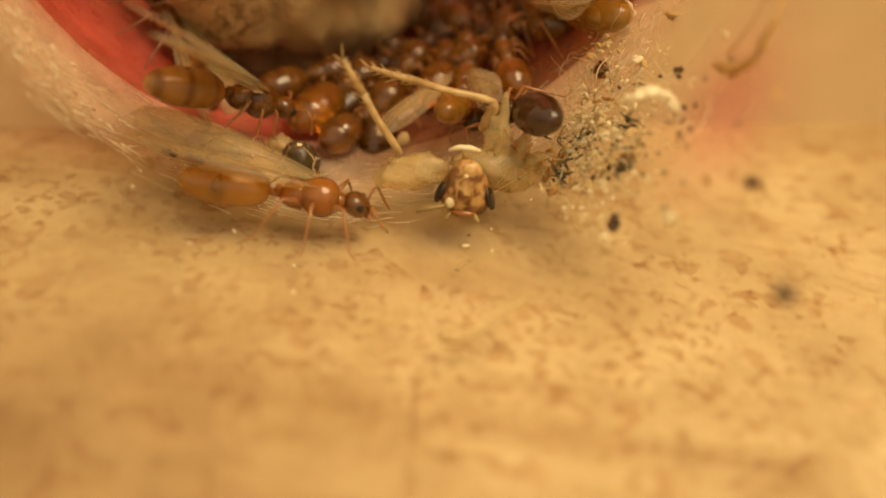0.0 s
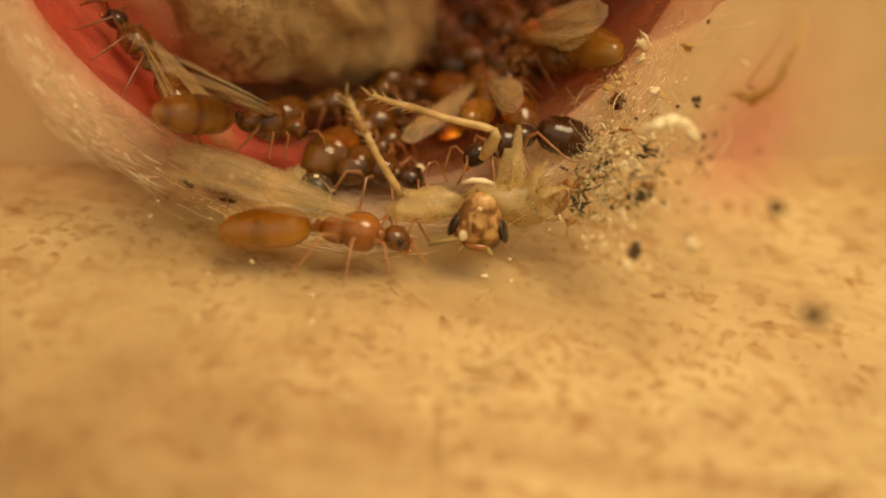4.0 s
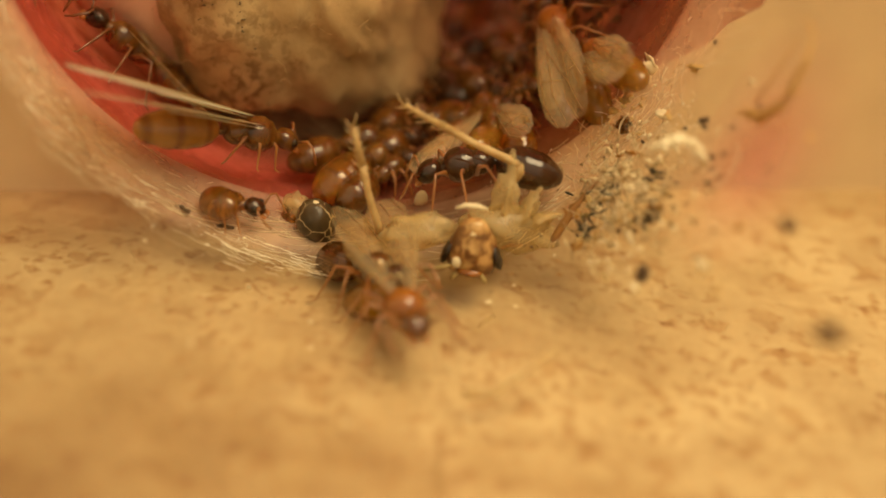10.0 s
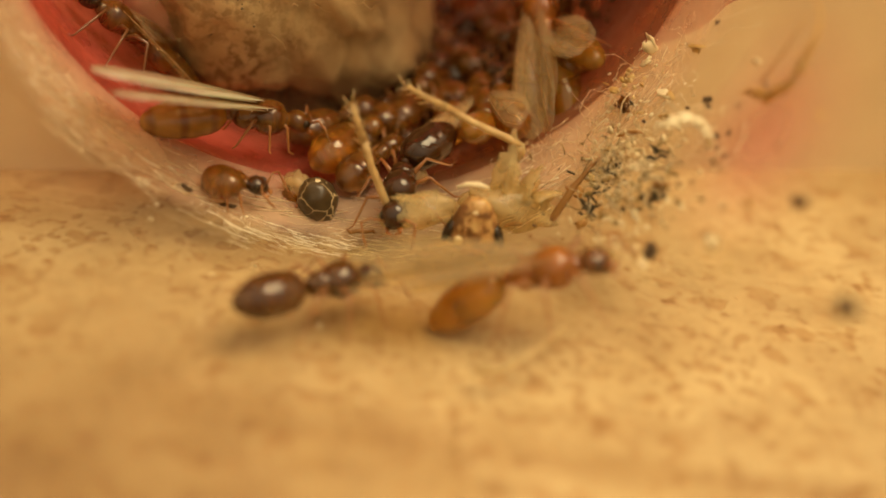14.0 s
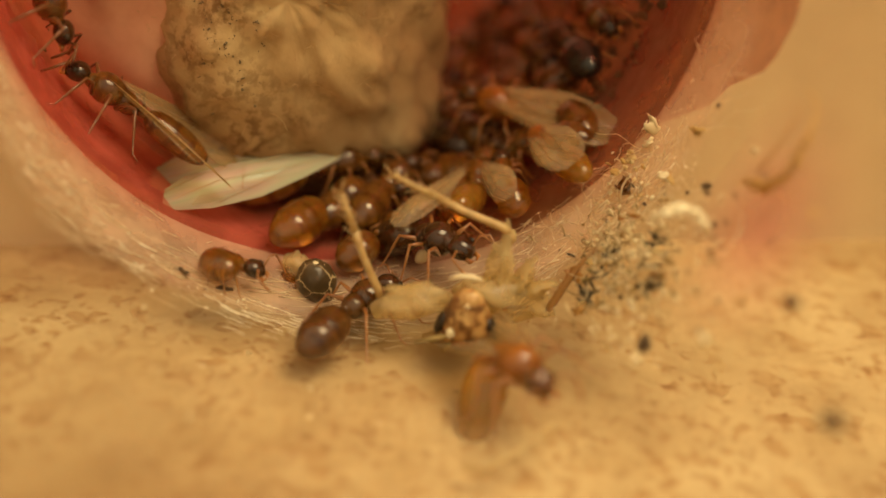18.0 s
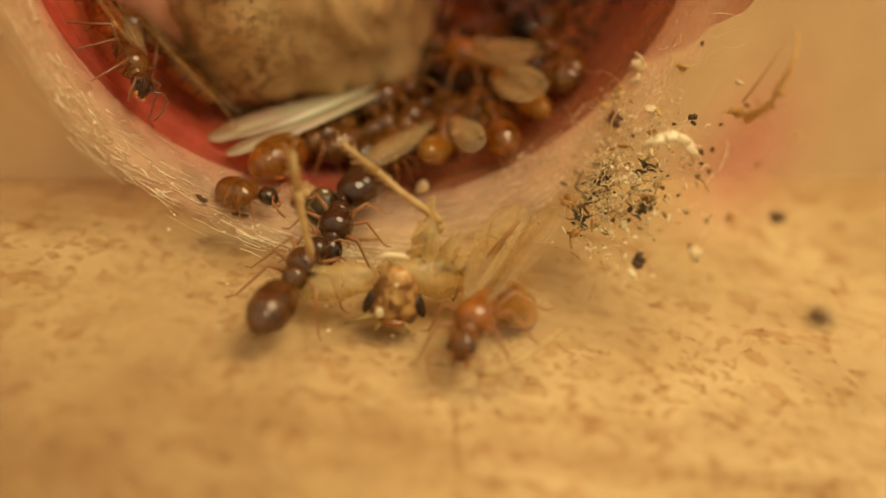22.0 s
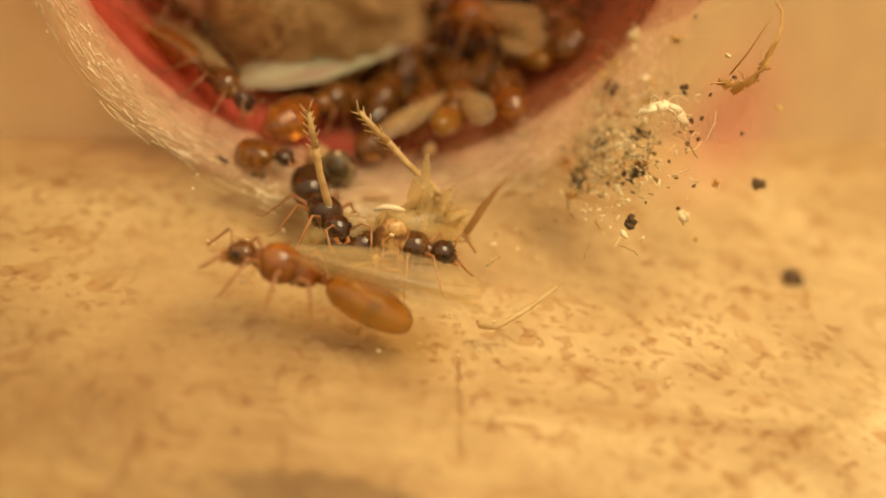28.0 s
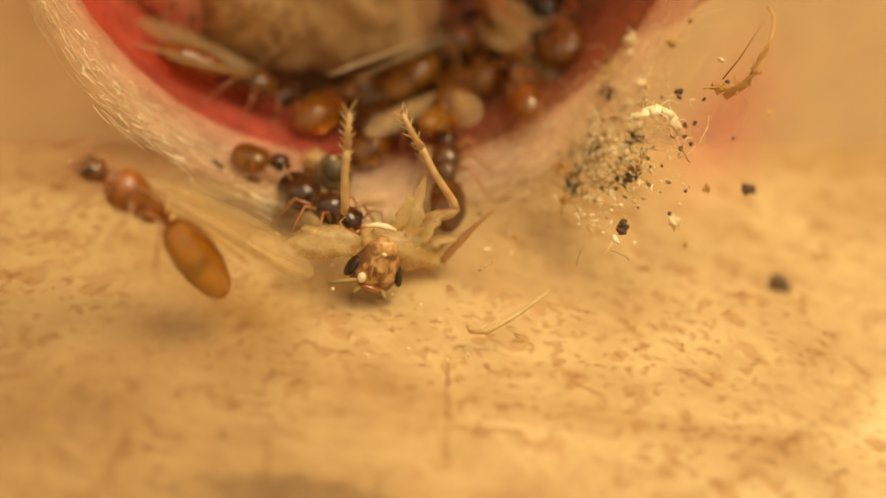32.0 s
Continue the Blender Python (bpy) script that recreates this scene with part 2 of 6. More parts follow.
def table_material():
    """Pale board: warm beige, mottled, with many small flat brown pits of uneven outline."""
    m, nt, b = material("pale_board")
    broad = noise_tex(nt, 95, 6, 0.6)
    col = ramp(nt, broad.outputs["Fac"], [(0.30, (0.46, 0.315, 0.14)), (0.5, (0.58, 0.415, 0.195)), (0.70, (0.68, 0.52, 0.27))])
    mid = noise_tex(nt, 420, 5, 0.65)
    col = mixed(nt, col, ramp(nt, mid.outputs["Fac"], [(0.36, (0.70, 0.60, 0.48)), (0.54, (1, 1, 1))]), 0.55, "MULTIPLY")
    where = noise_tex(nt, 170, 3)
    height = mid.outputs["Fac"]
    for size, low, high, deep in ((900, 0.58, 0.63, 0.82), (1500, 0.59, 0.625, 0.79), (2600, 0.60, 0.635, 0.80)):
        pits = noise_tex(nt, size, 3, 0.45, distortion=0.15)
        here = ramp(nt, where.outputs["Fac"], [(0.34, (0.2, 0.2, 0.2)), (0.55, (1, 1, 1))])
        amount = mixed(nt, ramp(nt, pits.outputs["Fac"], [(low, (0, 0, 0)), (high, (1, 1, 1))]), here, 1.0, "MULTIPLY")
        col = mixed(nt, col, mixed(nt, col, (deep, deep * 0.86, deep * 0.70), 1.0, "MULTIPLY"), amount)
        height = mixed(nt, height, (0.2, 0.2, 0.2), amount)
    # one side of the board browner and darker, and dark blotches near its front
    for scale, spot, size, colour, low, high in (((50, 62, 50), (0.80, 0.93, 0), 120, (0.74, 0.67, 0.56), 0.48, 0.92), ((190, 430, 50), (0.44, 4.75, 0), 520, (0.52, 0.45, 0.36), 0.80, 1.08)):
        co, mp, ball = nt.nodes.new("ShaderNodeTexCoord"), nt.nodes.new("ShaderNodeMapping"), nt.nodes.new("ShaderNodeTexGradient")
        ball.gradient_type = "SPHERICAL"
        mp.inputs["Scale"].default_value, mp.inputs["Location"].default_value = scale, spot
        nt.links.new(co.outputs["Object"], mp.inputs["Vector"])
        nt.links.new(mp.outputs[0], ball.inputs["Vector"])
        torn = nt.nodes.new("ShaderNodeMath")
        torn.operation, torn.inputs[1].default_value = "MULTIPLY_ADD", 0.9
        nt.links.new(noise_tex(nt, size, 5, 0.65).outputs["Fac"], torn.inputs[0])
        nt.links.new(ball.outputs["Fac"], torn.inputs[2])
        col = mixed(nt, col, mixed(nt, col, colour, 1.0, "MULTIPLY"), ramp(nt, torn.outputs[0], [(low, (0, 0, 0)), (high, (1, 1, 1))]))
    # wood grain running along x, and broad brown water stains
    grain = noise_tex(nt, 260, 5, 0.6, stretch=(0.16, 1, 1), distortion=0.3)
    stripe = ramp(nt, grain.outputs["Fac"], [(0.38, (0.74, 0.64, 0.52)), (0.58, (1, 1, 1))])
    patch = ramp(nt, noise_tex(nt, 34, 4, 0.55).outputs["Fac"], [(0.42, (0, 0, 0)), (0.56, (1, 1, 1))])
    col = mixed(nt, col, mixed(nt, col, stripe, 1.0, "MULTIPLY"), patch)
    nt.links.new(col, b.inputs["Base Color"])
    b.inputs["Roughness"].default_value = 0.6
    bump(nt, b, height, 0.6, 0.09 * MM)
    return m


def cotton_material():
    """Tan cotton wool with brown stains and fine dark mould."""
    m, nt, b = material("stained_cotton")
    big, fine, where = noise_tex(nt, 230, 5), noise_tex(nt, 2600, 3, 0.6), noise_tex(nt, 170, 3)
    col = ramp(nt, big.outputs["Fac"], [(0.28, (0.30, 0.175, 0.07)), (0.5, (0.46, 0.30, 0.13)), (0.72, (0.60, 0.44, 0.22))])
    spots = ramp(nt, fine.outputs["Fac"], [(0.40, (0.42, 0.34, 0.24)), (0.54, (1, 1, 1))])
    mask = ramp(nt, where.outputs["Fac"], [(0.50, (0, 0, 0)), (0.68, (1, 1, 1))])
    nt.links.new(mixed(nt, col, mixed(nt, col, spots, 0.9, "MULTIPLY"), mask), b.inputs["Base Color"])
    b.inputs["Roughness"].default_value = 0.95
    bump(nt, b, fine.outputs["Fac"], 0.35, 0.10 * MM)
    return m


def face_material():
    """Cricket face: pale tan with brown mottling, heavier on the crown and cheeks."""
    m, nt, b = material("mottled_face_shell")
    co, sep = nt.nodes.new("ShaderNodeTexCoord"), nt.nodes.new("ShaderNodeSeparateXYZ")
    nt.links.new(co.outputs["Object"], sep.inputs[0])
    side, lift = nt.nodes.new("ShaderNodeMath"), nt.nodes.new("ShaderNodeMath")
    side.operation = "ABSOLUTE"
    nt.links.new(sep.outputs["X"], side.inputs[0])
    lift.operation, lift.inputs[1].default_value = "MULTIPLY_ADD", 150
    nt.links.new(side.outputs[0], lift.inputs[0])
    spots = noise_tex(nt, 2300, 3, 0.5, distortion=0.4)
    nt.links.new(spots.outputs["Fac"], lift.inputs[2])
    col = ramp(nt, lift.outputs[0], [(0.38, (0.60, 0.385, 0.15)), (0.52, (0.44, 0.245, 0.08)), (0.61, (0.21, 0.09, 0.024)), (0.74, (0.12, 0.05, 0.014))])
    nt.links.new(col, b.inputs["Base Color"])
    b.inputs["Roughness"].default_value = 0.3
    b.inputs["Subsurface Weight"].default_value, b.inputs["Subsurface Scale"].default_value = 0.08, 0.3 * MM
    bump(nt, b, spots.outputs["Fac"], 0.3, 0.03 * MM)
    return m


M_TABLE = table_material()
M_WALL = plain("tan_card", (0.76, 0.575, 0.335), (0.60, 0.43, 0.24), 0.7, 130, 0.08)
M_CLEAR = film("clear_plastic", (0.97, 0.95, 0.91), (0.78, 0.62, 0.40, 0.06), 0.08)
M_RED = film("red_plastic", (1.0, 0.68, 0.56), (0.86, 0.19, 0.13, 0.38), 0.35, thins=(AXIS, 0.3, 3.2))
M_PINK = stain("pink_film", (7.3, 1.5, 6.5), 3.8)
M_BAND = film("dull_red_film", (0.84, 0.56, 0.50), (0.50, 0.17, 0.13, 0.34), 0.3)
M_SHADEFILM = film("brown_smear", (0.72, 0.52, 0.40), (0.27, 0.12, 0.06, 0.50), 0.5, relief=2, thins=(AXIS * 0.7 + SIDE * 0.5, 0.2, 3.8))
M_COLLAR = film("milky_collar", (1.0, 0.95, 0.87), (0.97, 0.66, 0.44, 0.31), 0.3, relief=3, thins=(AXIS, -1.5, -0.4))
M_CREASE = film("soaked_brown_line", (0.94, 0.89, 0.81), (0.46, 0.31, 0.15, 0.06), 0.6)
M_FIBRE = plain("pale_fibre", (0.75, 0.62, 0.40), (0.62, 0.46, 0.26), 0.45)
M_GLINT = plain("silk_and_glint_white", (0.92, 0.82, 0.60), (0.82, 0.68, 0.44), 0.22)
M_COTTON = cotton_material()
M_SHADEFOOT = plain("shade_brown_cotton", (0.25, 0.135, 0.055), (0.12, 0.06, 0.024), 0.75, 700, 0.1)
M_REDLITWOOL = plain("red_lit_cotton", (0.74, 0.40, 0.25), (0.56, 0.28, 0.16), 0.9, 500, 0.08)
M_MOULD = plain("dark_mould", (0.22, 0.155, 0.08), (0.12, 0.083, 0.042), 0.9)
M_AMBER = chitin("amber_shell", (0.70, 0.31, 0.032), (0.40, 0.14, 0.012), 0.10, 0.15, scale=1000, bands=(480, 0.10), through=0.80)
M_YELLOW = chitin("yellow_gaster_shell", (0.72, 0.38, 0.045), (0.44, 0.19, 0.02), 0.14, 0.25, scale=420, through=0.68)
M_HONEY = chitin("honey_gaster_shell", (0.48, 0.23, 0.035), (0.30, 0.13, 0.02), 0.16, bands=(330, 0.3), through=0.35)
M_RUST = chitin("rust_shell", (0.50, 0.18, 0.022), (0.27, 0.080, 0.010), 0.15, scale=1400, through=0.4)
M_BROWN = chitin("brown_shell", (0.36, 0.15, 0.022), (0.17, 0.06, 0.009), 0.10, 0.12, scale=1100, bands=(480, 0.35), through=0.55)
M_UMBER = chitin("umber_shell", (0.22, 0.090, 0.016), (0.095, 0.034, 0.006), 0.10, 0.10, scale=900, bands=(480, 0.35), through=0.45)
M_DARK = chitin("dark_brown_shell", (0.075, 0.027, 0.007), (0.028, 0.010, 0.004), 0.12, 0.05, through=0.2)
M_BLACK = chitin("black_shell", (0.018, 0.014, 0.012), (0.009, 0.008, 0.007), 0.18, 0.0)
M_LEG = chitin("honey_leg_shell", (0.40, 0.165, 0.035), (0.28, 0.10, 0.02), 0.3, through=0.3)
M_LEGD = chitin("brown_leg_shell", (0.20, 0.08, 0.025), (0.12, 0.045, 0.015), 0.3)
M_WING = film("wing_membrane", (0.96, 0.89, 0.72), (0.86, 0.70, 0.42, 0.15), 0.15, True)
M_PEARL = film("sheen_painted_wing", (0.94, 0.85, 0.72), (0.92, 0.82, 0.68, 0.40), 0.22, True, pearl=True)
M_SKIN = film("pale_skin", (0.96, 0.88, 0.68), (0.68, 0.52, 0.25, 0.38), 0.3)
M_VEIN = plain("wing_vein", (0.42, 0.27, 0.11), (0.32, 0.19, 0.07), 0.4)
M_STRAW = plain("straw_shell", (0.60, 0.43, 0.195), (0.36, 0.22, 0.075), 0.42, 1500, sss=0.2)
M_FACE = face_material()
M_EYE = plain("black_eye", (0.035, 0.020, 0.009), (0.018, 0.010, 0.005), 0.22)
M_GREY = cracked("dark_dried_shell", (0.095, 0.056, 0.020), (0.55, 0.42, 0.22), 1500)
M_CREAM = plain("cream_shred", (0.84, 0.74, 0.50), (0.66, 0.52, 0.28), 0.55)
M_OCHRE = plain("ochre_crumb", (0.55, 0.36, 0.11), (0.38, 0.22, 0.06), 0.6)
M_SOOT = plain("dark_crumb", (0.15, 0.085, 0.036), (0.05, 0.028, 0.012), 0.95)
M_OLIVE = plain("olive_crumb", (0.40, 0.275, 0.085), (0.18, 0.12, 0.038), 0.7)
M_DARKOLIVE = plain("dark_olive_bit", (0.13, 0.092, 0.040), (0.045, 0.032, 0.014), 0.6)
M_AMBERBIT = plain("amber_flake", (0.50, 0.26, 0.06), (0.27, 0.115, 0.022), 0.35, 900, sss=0.2)
M_STRAND = plain("pale_brown_strand", (0.58, 0.34, 0.10), (0.38, 0.20, 0.05), 0.6)
M_SHADECHIP = plain("brown_frass", (0.16, 0.075, 0.022), (0.07, 0.03, 0.01), 0.7)
M_BROWNBIT = plain("brown_strand", (0.40, 0.20, 0.05), (0.28, 0.13, 0.03), 0.5)


# ---- mesh helpers (millimetres in, metres out) ----
def link(name, bm, mat, parent=None, label="", smooth=True):
    me = bpy.data.meshes.new(name)
    for f in bm.faces:
        f.smooth = smooth
    bm.to_mesh(me)
    bm.free()
    me.materials.append(mat)
    ob = new(name, me)
    if parent:
        ob.parent = parent
    if label:
        ob["label"] = label
    return ob


part = link


def thing(name, label, category, m=None, group=""):
    ob = tagged(new(name), label, category, group)
    ob.empty_display_size = 0.5 * MM
    if m:
        ob.matrix_world = m
    return ob


def blob(bm, centre, radii, turn=(0, 0, 0), seg=14, rings=10, squash=None, rough=0.0, seed=0):
    """An egg: radii along x, y, z; squash(u) scales the girth from the back (u=-1) to the front (u=1)."""
    m = Euler([radians(a) for a in turn]).to_matrix()
    c = Vector(centre)
    rows = []
    for i in range(rings + 1):
        th = math.pi * i / rings
        u = -math.cos(th)
        g = math.sin(th) * (squash(u) if squash else 1)
        n = 1 if i in (0, rings) else seg
        row = []
        for k in range(n):
            a = 2 * math.pi * k / seg
            v = Vector((u * radii[0], g * math.cos(a) * radii[1], g * math.sin(a) * radii[2]))
            if rough:
                v *= 1 + rough * noise.noise(v * 1.7 / max(radii) * 2 + Vector((seed, seed * 1.3, 0)))
            row.append(bm.verts.new((c + m @ v) * MM))
        rows.append(row)
    for a, b in zip(rows, rows[1:]):
        for k in range(seg):
            q = [a[k % len(a)], a[(k + 1) % len(a)], b[(k + 1) % len(b)], b[k % len(b)]]
            q = list(dict.fromkeys(q))
            if len(q) > 2:
                bm.faces.new(q)
    return bm


def tube(bm, points, radii, seg=6):
    """A bent rod through points, with a radius at each."""
    pts = [Vector(p) for p in points]
    if isinstance(radii, (int, float)):
        radii = [radii] * len(pts)
    rows = []
    for i, p in enumerate(pts):
        d = (pts[min(i + 1, len(pts) - 1)] - pts[max(i - 1, 0)]).normalized()
        side = d.orthogonal().normalized() if abs(d.z) > 0.95 else d.cross(Vector((0, 0, 1))).normalized()
        up = side.cross(d)
        rows.append([bm.verts.new((p + (side * math.cos(2 * math.pi * k / seg) + up * math.sin(2 * math.pi * k / seg)) * radii[i]) * MM) for k in range(seg)])
    for a, b in zip(rows, rows[1:]):
        for k in range(seg):
            bm.faces.new((a[k], a[(k + 1) % seg], b[(k + 1) % seg], b[k]))
    bm.faces.new(rows[0][::-1])
    bm.faces.new(rows[-1])
    return bm


def lathe(profile, arc=(-math.pi, math.pi), seg=96, wave=None):
    """A ring about the tube's axis through a list of (s, r); wave(angle, i) adds to r."""
    bm = bmesh.new()
    full = arc[1] - arc[0] > 6.28
    n = seg if full else seg + 1
    rows = [[bm.verts.new(tube_point(s, arc[0] + (arc[1] - arc[0]) * k / seg, r + (wave(arc[0] + (arc[1] - arc[0]) * k / seg, i) if wave else 0))) for k in range(n)]
            for i, (s, r) in enumerate(profile)]
    for a, b in zip(rows, rows[1:]):
        for k in range(seg):
            bm.faces.new((a[k], a[(k + 1) % n], b[(k + 1) % n], b[k]))
    return bm


# ---- the setting ----
bm = bmesh.new()
for x, y in ((-600, -600), (600, -600), (600, 600), (-600, 600)):
    bm.verts.new((x * MM, y * MM, 0))
bm.faces.new(bm.verts)
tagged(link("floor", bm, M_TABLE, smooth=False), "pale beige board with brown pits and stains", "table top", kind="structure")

# two brown creases that meet on the board
mark = thing("crease_stain", "thin brown crease lines soaked into the pale board", "stain")
for a, b, wide in (((0.48, -4.1), (0.80, -7.0), 0.16), ((0.80, -7.0), (2.9, -6.75), 0.20), ((0.80, -7.0), (0.95, -8.6), 0.12)):
    bm, rows = bmesh.new(), []
    for k in range(25):
        c = Vector((*a, 0)).lerp(Vector((*b, 0)), k / 24)
        d = (Vector((*b, 0)) - Vector((*a, 0))).normalized().cross(Vector((0, 0, 1)))
        w = [wide * (0.5 + 0.8 * noise.noise(Vector((k * 0.45, wide * 40 + q * 7, 0)))) * math.sin(math.pi * (k + 0.6) / 25.2) ** 0.4 for q in (0, 1)]
        rows.append([bm.verts.new((c + d * max(0.02, w[0]) + Vector((0, 0, 0.006))) * MM), bm.verts.new((c - d * max(0.02, w[1]) + Vector((0, 0, 0.006))) * MM)])
    for p, q in zip(rows, rows[1:]):
        bm.faces.new((p[0], q[0], q[1], p[1]))
    part("line", bm, M_CREASE, mark)

# wall across the tube, 4.8 mm behind the collar, with a round-bottomed notch for it
R_HOLE, S_WALL, WALL_TOP = 11.55, 4.8, 14.0
bm = bmesh.new()
front, N = [], 40
for layer in (0, 3.0):
    def wall_at(p, z):
        return bm.verts.new((MID + AXIS * (S_WALL + layer) + SIDE * p + Vector((0, 0, z - MID.z))) * MM)
    turns = [math.pi * (k / N - 0.5) for k in range(N + 1)]
    arc = [wall_at(R_HOLE * math.sin(a), MID.z - R_HOLE * math.cos(a)) for a in turns]
    foot = [wall_at(R_HOLE * math.sin(a), 0.0) for a in turns]
    for k in range(N):
        bm.faces.new((arc[k], arc[k + 1], foot[k + 1], foot[k]))
    edge = []
    for sgn, end, ft in ((-1, arc[0], foot[0]), (1, arc[N], foot[N])):
        inner, outer, base = wall_at(sgn * R_HOLE, WALL_TOP), wall_at(sgn * 160, WALL_TOP), wall_at(sgn * 160, 0.0)
        bm.faces.new((outer, inner, end, ft, base))
        edge.append((outer, inner))
    front.append([edge[0][0], edge[0][1]] + arc + [edge[1][1], edge[1][0]])
for k in range(N + 4):
    bm.faces.new((front[0][k], front[1][k], front[1][k + 1], front[0][k + 1]))
bmesh.ops.recalc_face_normals(bm, faces=bm.faces)
tagged(link("wall_back", bm, M_WALL, smooth=False), "low tan card wall notched for the tube", "wall", kind="structure")

# clear outer tube, lying on the board
nest = thing("clear_tube", "clear plastic tube lying on the pale board", "tube")
shell = part("tube_wall", lathe([(-16.6, 11.10), (4.4, 11.10), (4.4, 11.45), (-16.6, 11.45), (-16.6, 11.10)], seg=128), M_CLEAR, nest)
lip = part("tube_lip", lathe([(-17.2, 11.15), (-17.35, 11.30), (-17.2, 11.50), (-16.65, 11.50), (-16.65, 11.10), (-17.2, 11.15)], seg=128), M_CLEAR, nest, "rounded clear rim")
lip.visible_shadow = False
shell.visible_shadow = False

# red inner tube with its milky collar and cotton plug
red = thing("red_nest_tube", "red plastic tube plugged into the clear one", "tube")
part("tube_wall", lathe([(0.5, 10.50), (1.5, 10.42), (40, 10.42), (40, 10.80), (0.6, 10.80), (0.5, 10.50)], seg=112), M_RED, red)
part("collar", lathe([(-1.5, 11.07), (-1.1, 10.96), (-0.6, 10.82), (-0.1, 10.66), (0.3, 10.52), (0.8, 10.40), (1.3, 10.35), (1.7, 10.39)], seg=160,
     wave=lambda a, i: 0.05 * noise.noise(Vector((math.sin(a) * 6, math.cos(a) * 6, i * 0.6)))), M_COLLAR, red, "milky wrinkled sealing collar").visible_shadow = False
part("tube_end", lathe([(39, 0.02), (39, 10.40)], seg=32), M_RED, red)

# ---- things in and on the tubes ----
def at_mm(x, y, z, rx=0, ry=0, rz=0):
    return pose(x * MM, y * MM, z * MM, rx, ry, rz)


def collar_r(s):
    return 11.1 if s < -1.5 else 11.1 - (s + 1.5) / 2.5 * 0.72 if s < 1.0 else 10.38


def surf(p, s, h=0.0):
    """A point h mm over the inner skin of the tube: p across it, s along it."""
    r = collar_r(s)
    p += 0.4
    a = math.asin(max(-0.999, min(0.999, p / r)))
    return MID + AXIS * s + SIDE * ((r - h) * math.sin(a)) + Vector((0, 0, -(r - h) * math.cos(a)))


def across(x, y):
    v = Vector((x - MID.x, y - MID.y, 0))
    return v.dot(SIDE) - 0.4, v.dot(AXIS)


def on_tube(x, y, h=0.0):
    return surf(*across(x, y), h)


rnd = random.Random(7)


def curl(rng, start, step, n, wild=0.7, pull=None):
    """A wandering thread."""
    pts, d = [Vector(start)], Vector((rng.uniform(-1, 1), rng.uniform(-1, 1), rng.uniform(-0.5, 0.9))).normalized()
    for _ in range(n):
        d = (d + Vector((rng.gauss(0, wild), rng.gauss(0, wild), rng.gauss(0, wild))) + (pull or Vector()) * 0.3).normalized()
        pts.append(pts[-1] + d * step)
    return pts


def chip(bm, c, size, rng, flat=0.5):
    """A small angular crumb."""
    blob(bm, c, (size * rng.uniform(0.7, 1.2), size * rng.uniform(0.5, 0.9), size * flat), (rng.uniform(0, 360), rng.uniform(-40, 40), rng.uniform(0, 360)), 6, 4, rough=0.7, seed=rng.uniform(0, 99))


# cotton plug deep in the red tube
plug = thing("cotton_plug", "loose tan cotton plug stained with dark mould in the red tube", "cotton plug")
PLUG = MID + AXIS * 8.6 + SIDE * -2.0 + Vector((0, 0, -2.5))
bm = bmesh.new()
blob(bm, (0, 0, 0), (4.8, 5.2, 8.2), (0, 0, 0), 72, 48)
for v in bm.verts:
    n = v.co.normalized()
    k = 1 + 0.16 * noise.noise(v.co / MM * 0.33) + 0.07 * noise.noise(v.co / MM * 1.1) + 0.05 * noise.noise(v.co / MM * 3.1)
    v.co = v.co * k
    if v.co.z < 0:
        v.co.y *= 1 + 0.5 * min(1, -v.co.z / (8.2 * MM)) ** 1.3
# the plug is squeezed into the round of the tube
TURN = Matrix.Rotation(radians(106), 3, "Z")
for v in bm.verts:
    w = PLUG + TURN @ (v.co / MM) - MID
    along, out = AXIS * w.dot(AXIS), w - AXIS * w.dot(AXIS)
    if out.length > 10.25:
        out = out.normalized() * 10.25
    v.co = TURN.inverted() @ (along + out + MID - PLUG) * MM
body = part("cotton_body", bm, M_COTTON, plug)
plug.matrix_world = Matrix.Translation(PLUG * MM) @ pose(0, 0, 0, 0, 0, 106)
# its wet side lobe against the tube's wall, red light put into its colour
bm = bmesh.new()
blob(bm, (0, 0, 0), (3.4, 6.2, 7.0), (0, 0, 0), 56, 36)
LOBE = MID + AXIS * 9.0 + SIDE * -4.6 + Vector((0, 0, -3.5)) - PLUG
for v in bm.verts:
    w = TURN @ (v.co / MM * (1 + 0.12 * noise.noise(v.co / MM * 0.4) + 0.04 * noise.noise(v.co / MM * 1.4))) + LOBE + PLUG - MID
    along, out = AXIS * w.dot(AXIS), w - AXIS * w.dot(AXIS)
    if out.length > 10.3:
        out = out.normalized() * 10.3
    v.co = TURN.inverted() @ (along + out + MID - PLUG) * MM
part("wet_cotton", bm, M_REDLITWOOL, plug, "wet side of the cotton, red light painted pink")
# an added foot under it, coloured dark brown for the shade there
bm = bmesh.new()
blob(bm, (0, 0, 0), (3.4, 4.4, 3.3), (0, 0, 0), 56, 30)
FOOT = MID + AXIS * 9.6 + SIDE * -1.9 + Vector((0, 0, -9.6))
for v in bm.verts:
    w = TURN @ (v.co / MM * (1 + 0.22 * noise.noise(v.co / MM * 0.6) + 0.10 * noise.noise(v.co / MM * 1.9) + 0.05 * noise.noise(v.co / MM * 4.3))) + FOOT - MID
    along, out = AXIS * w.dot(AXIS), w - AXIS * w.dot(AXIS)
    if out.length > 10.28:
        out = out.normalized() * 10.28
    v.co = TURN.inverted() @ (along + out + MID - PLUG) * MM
part("soaked_cotton", bm, M_SHADEFOOT, plug, "added brown foot, coloured for the shade under the cotton")
bm = bmesh.new()
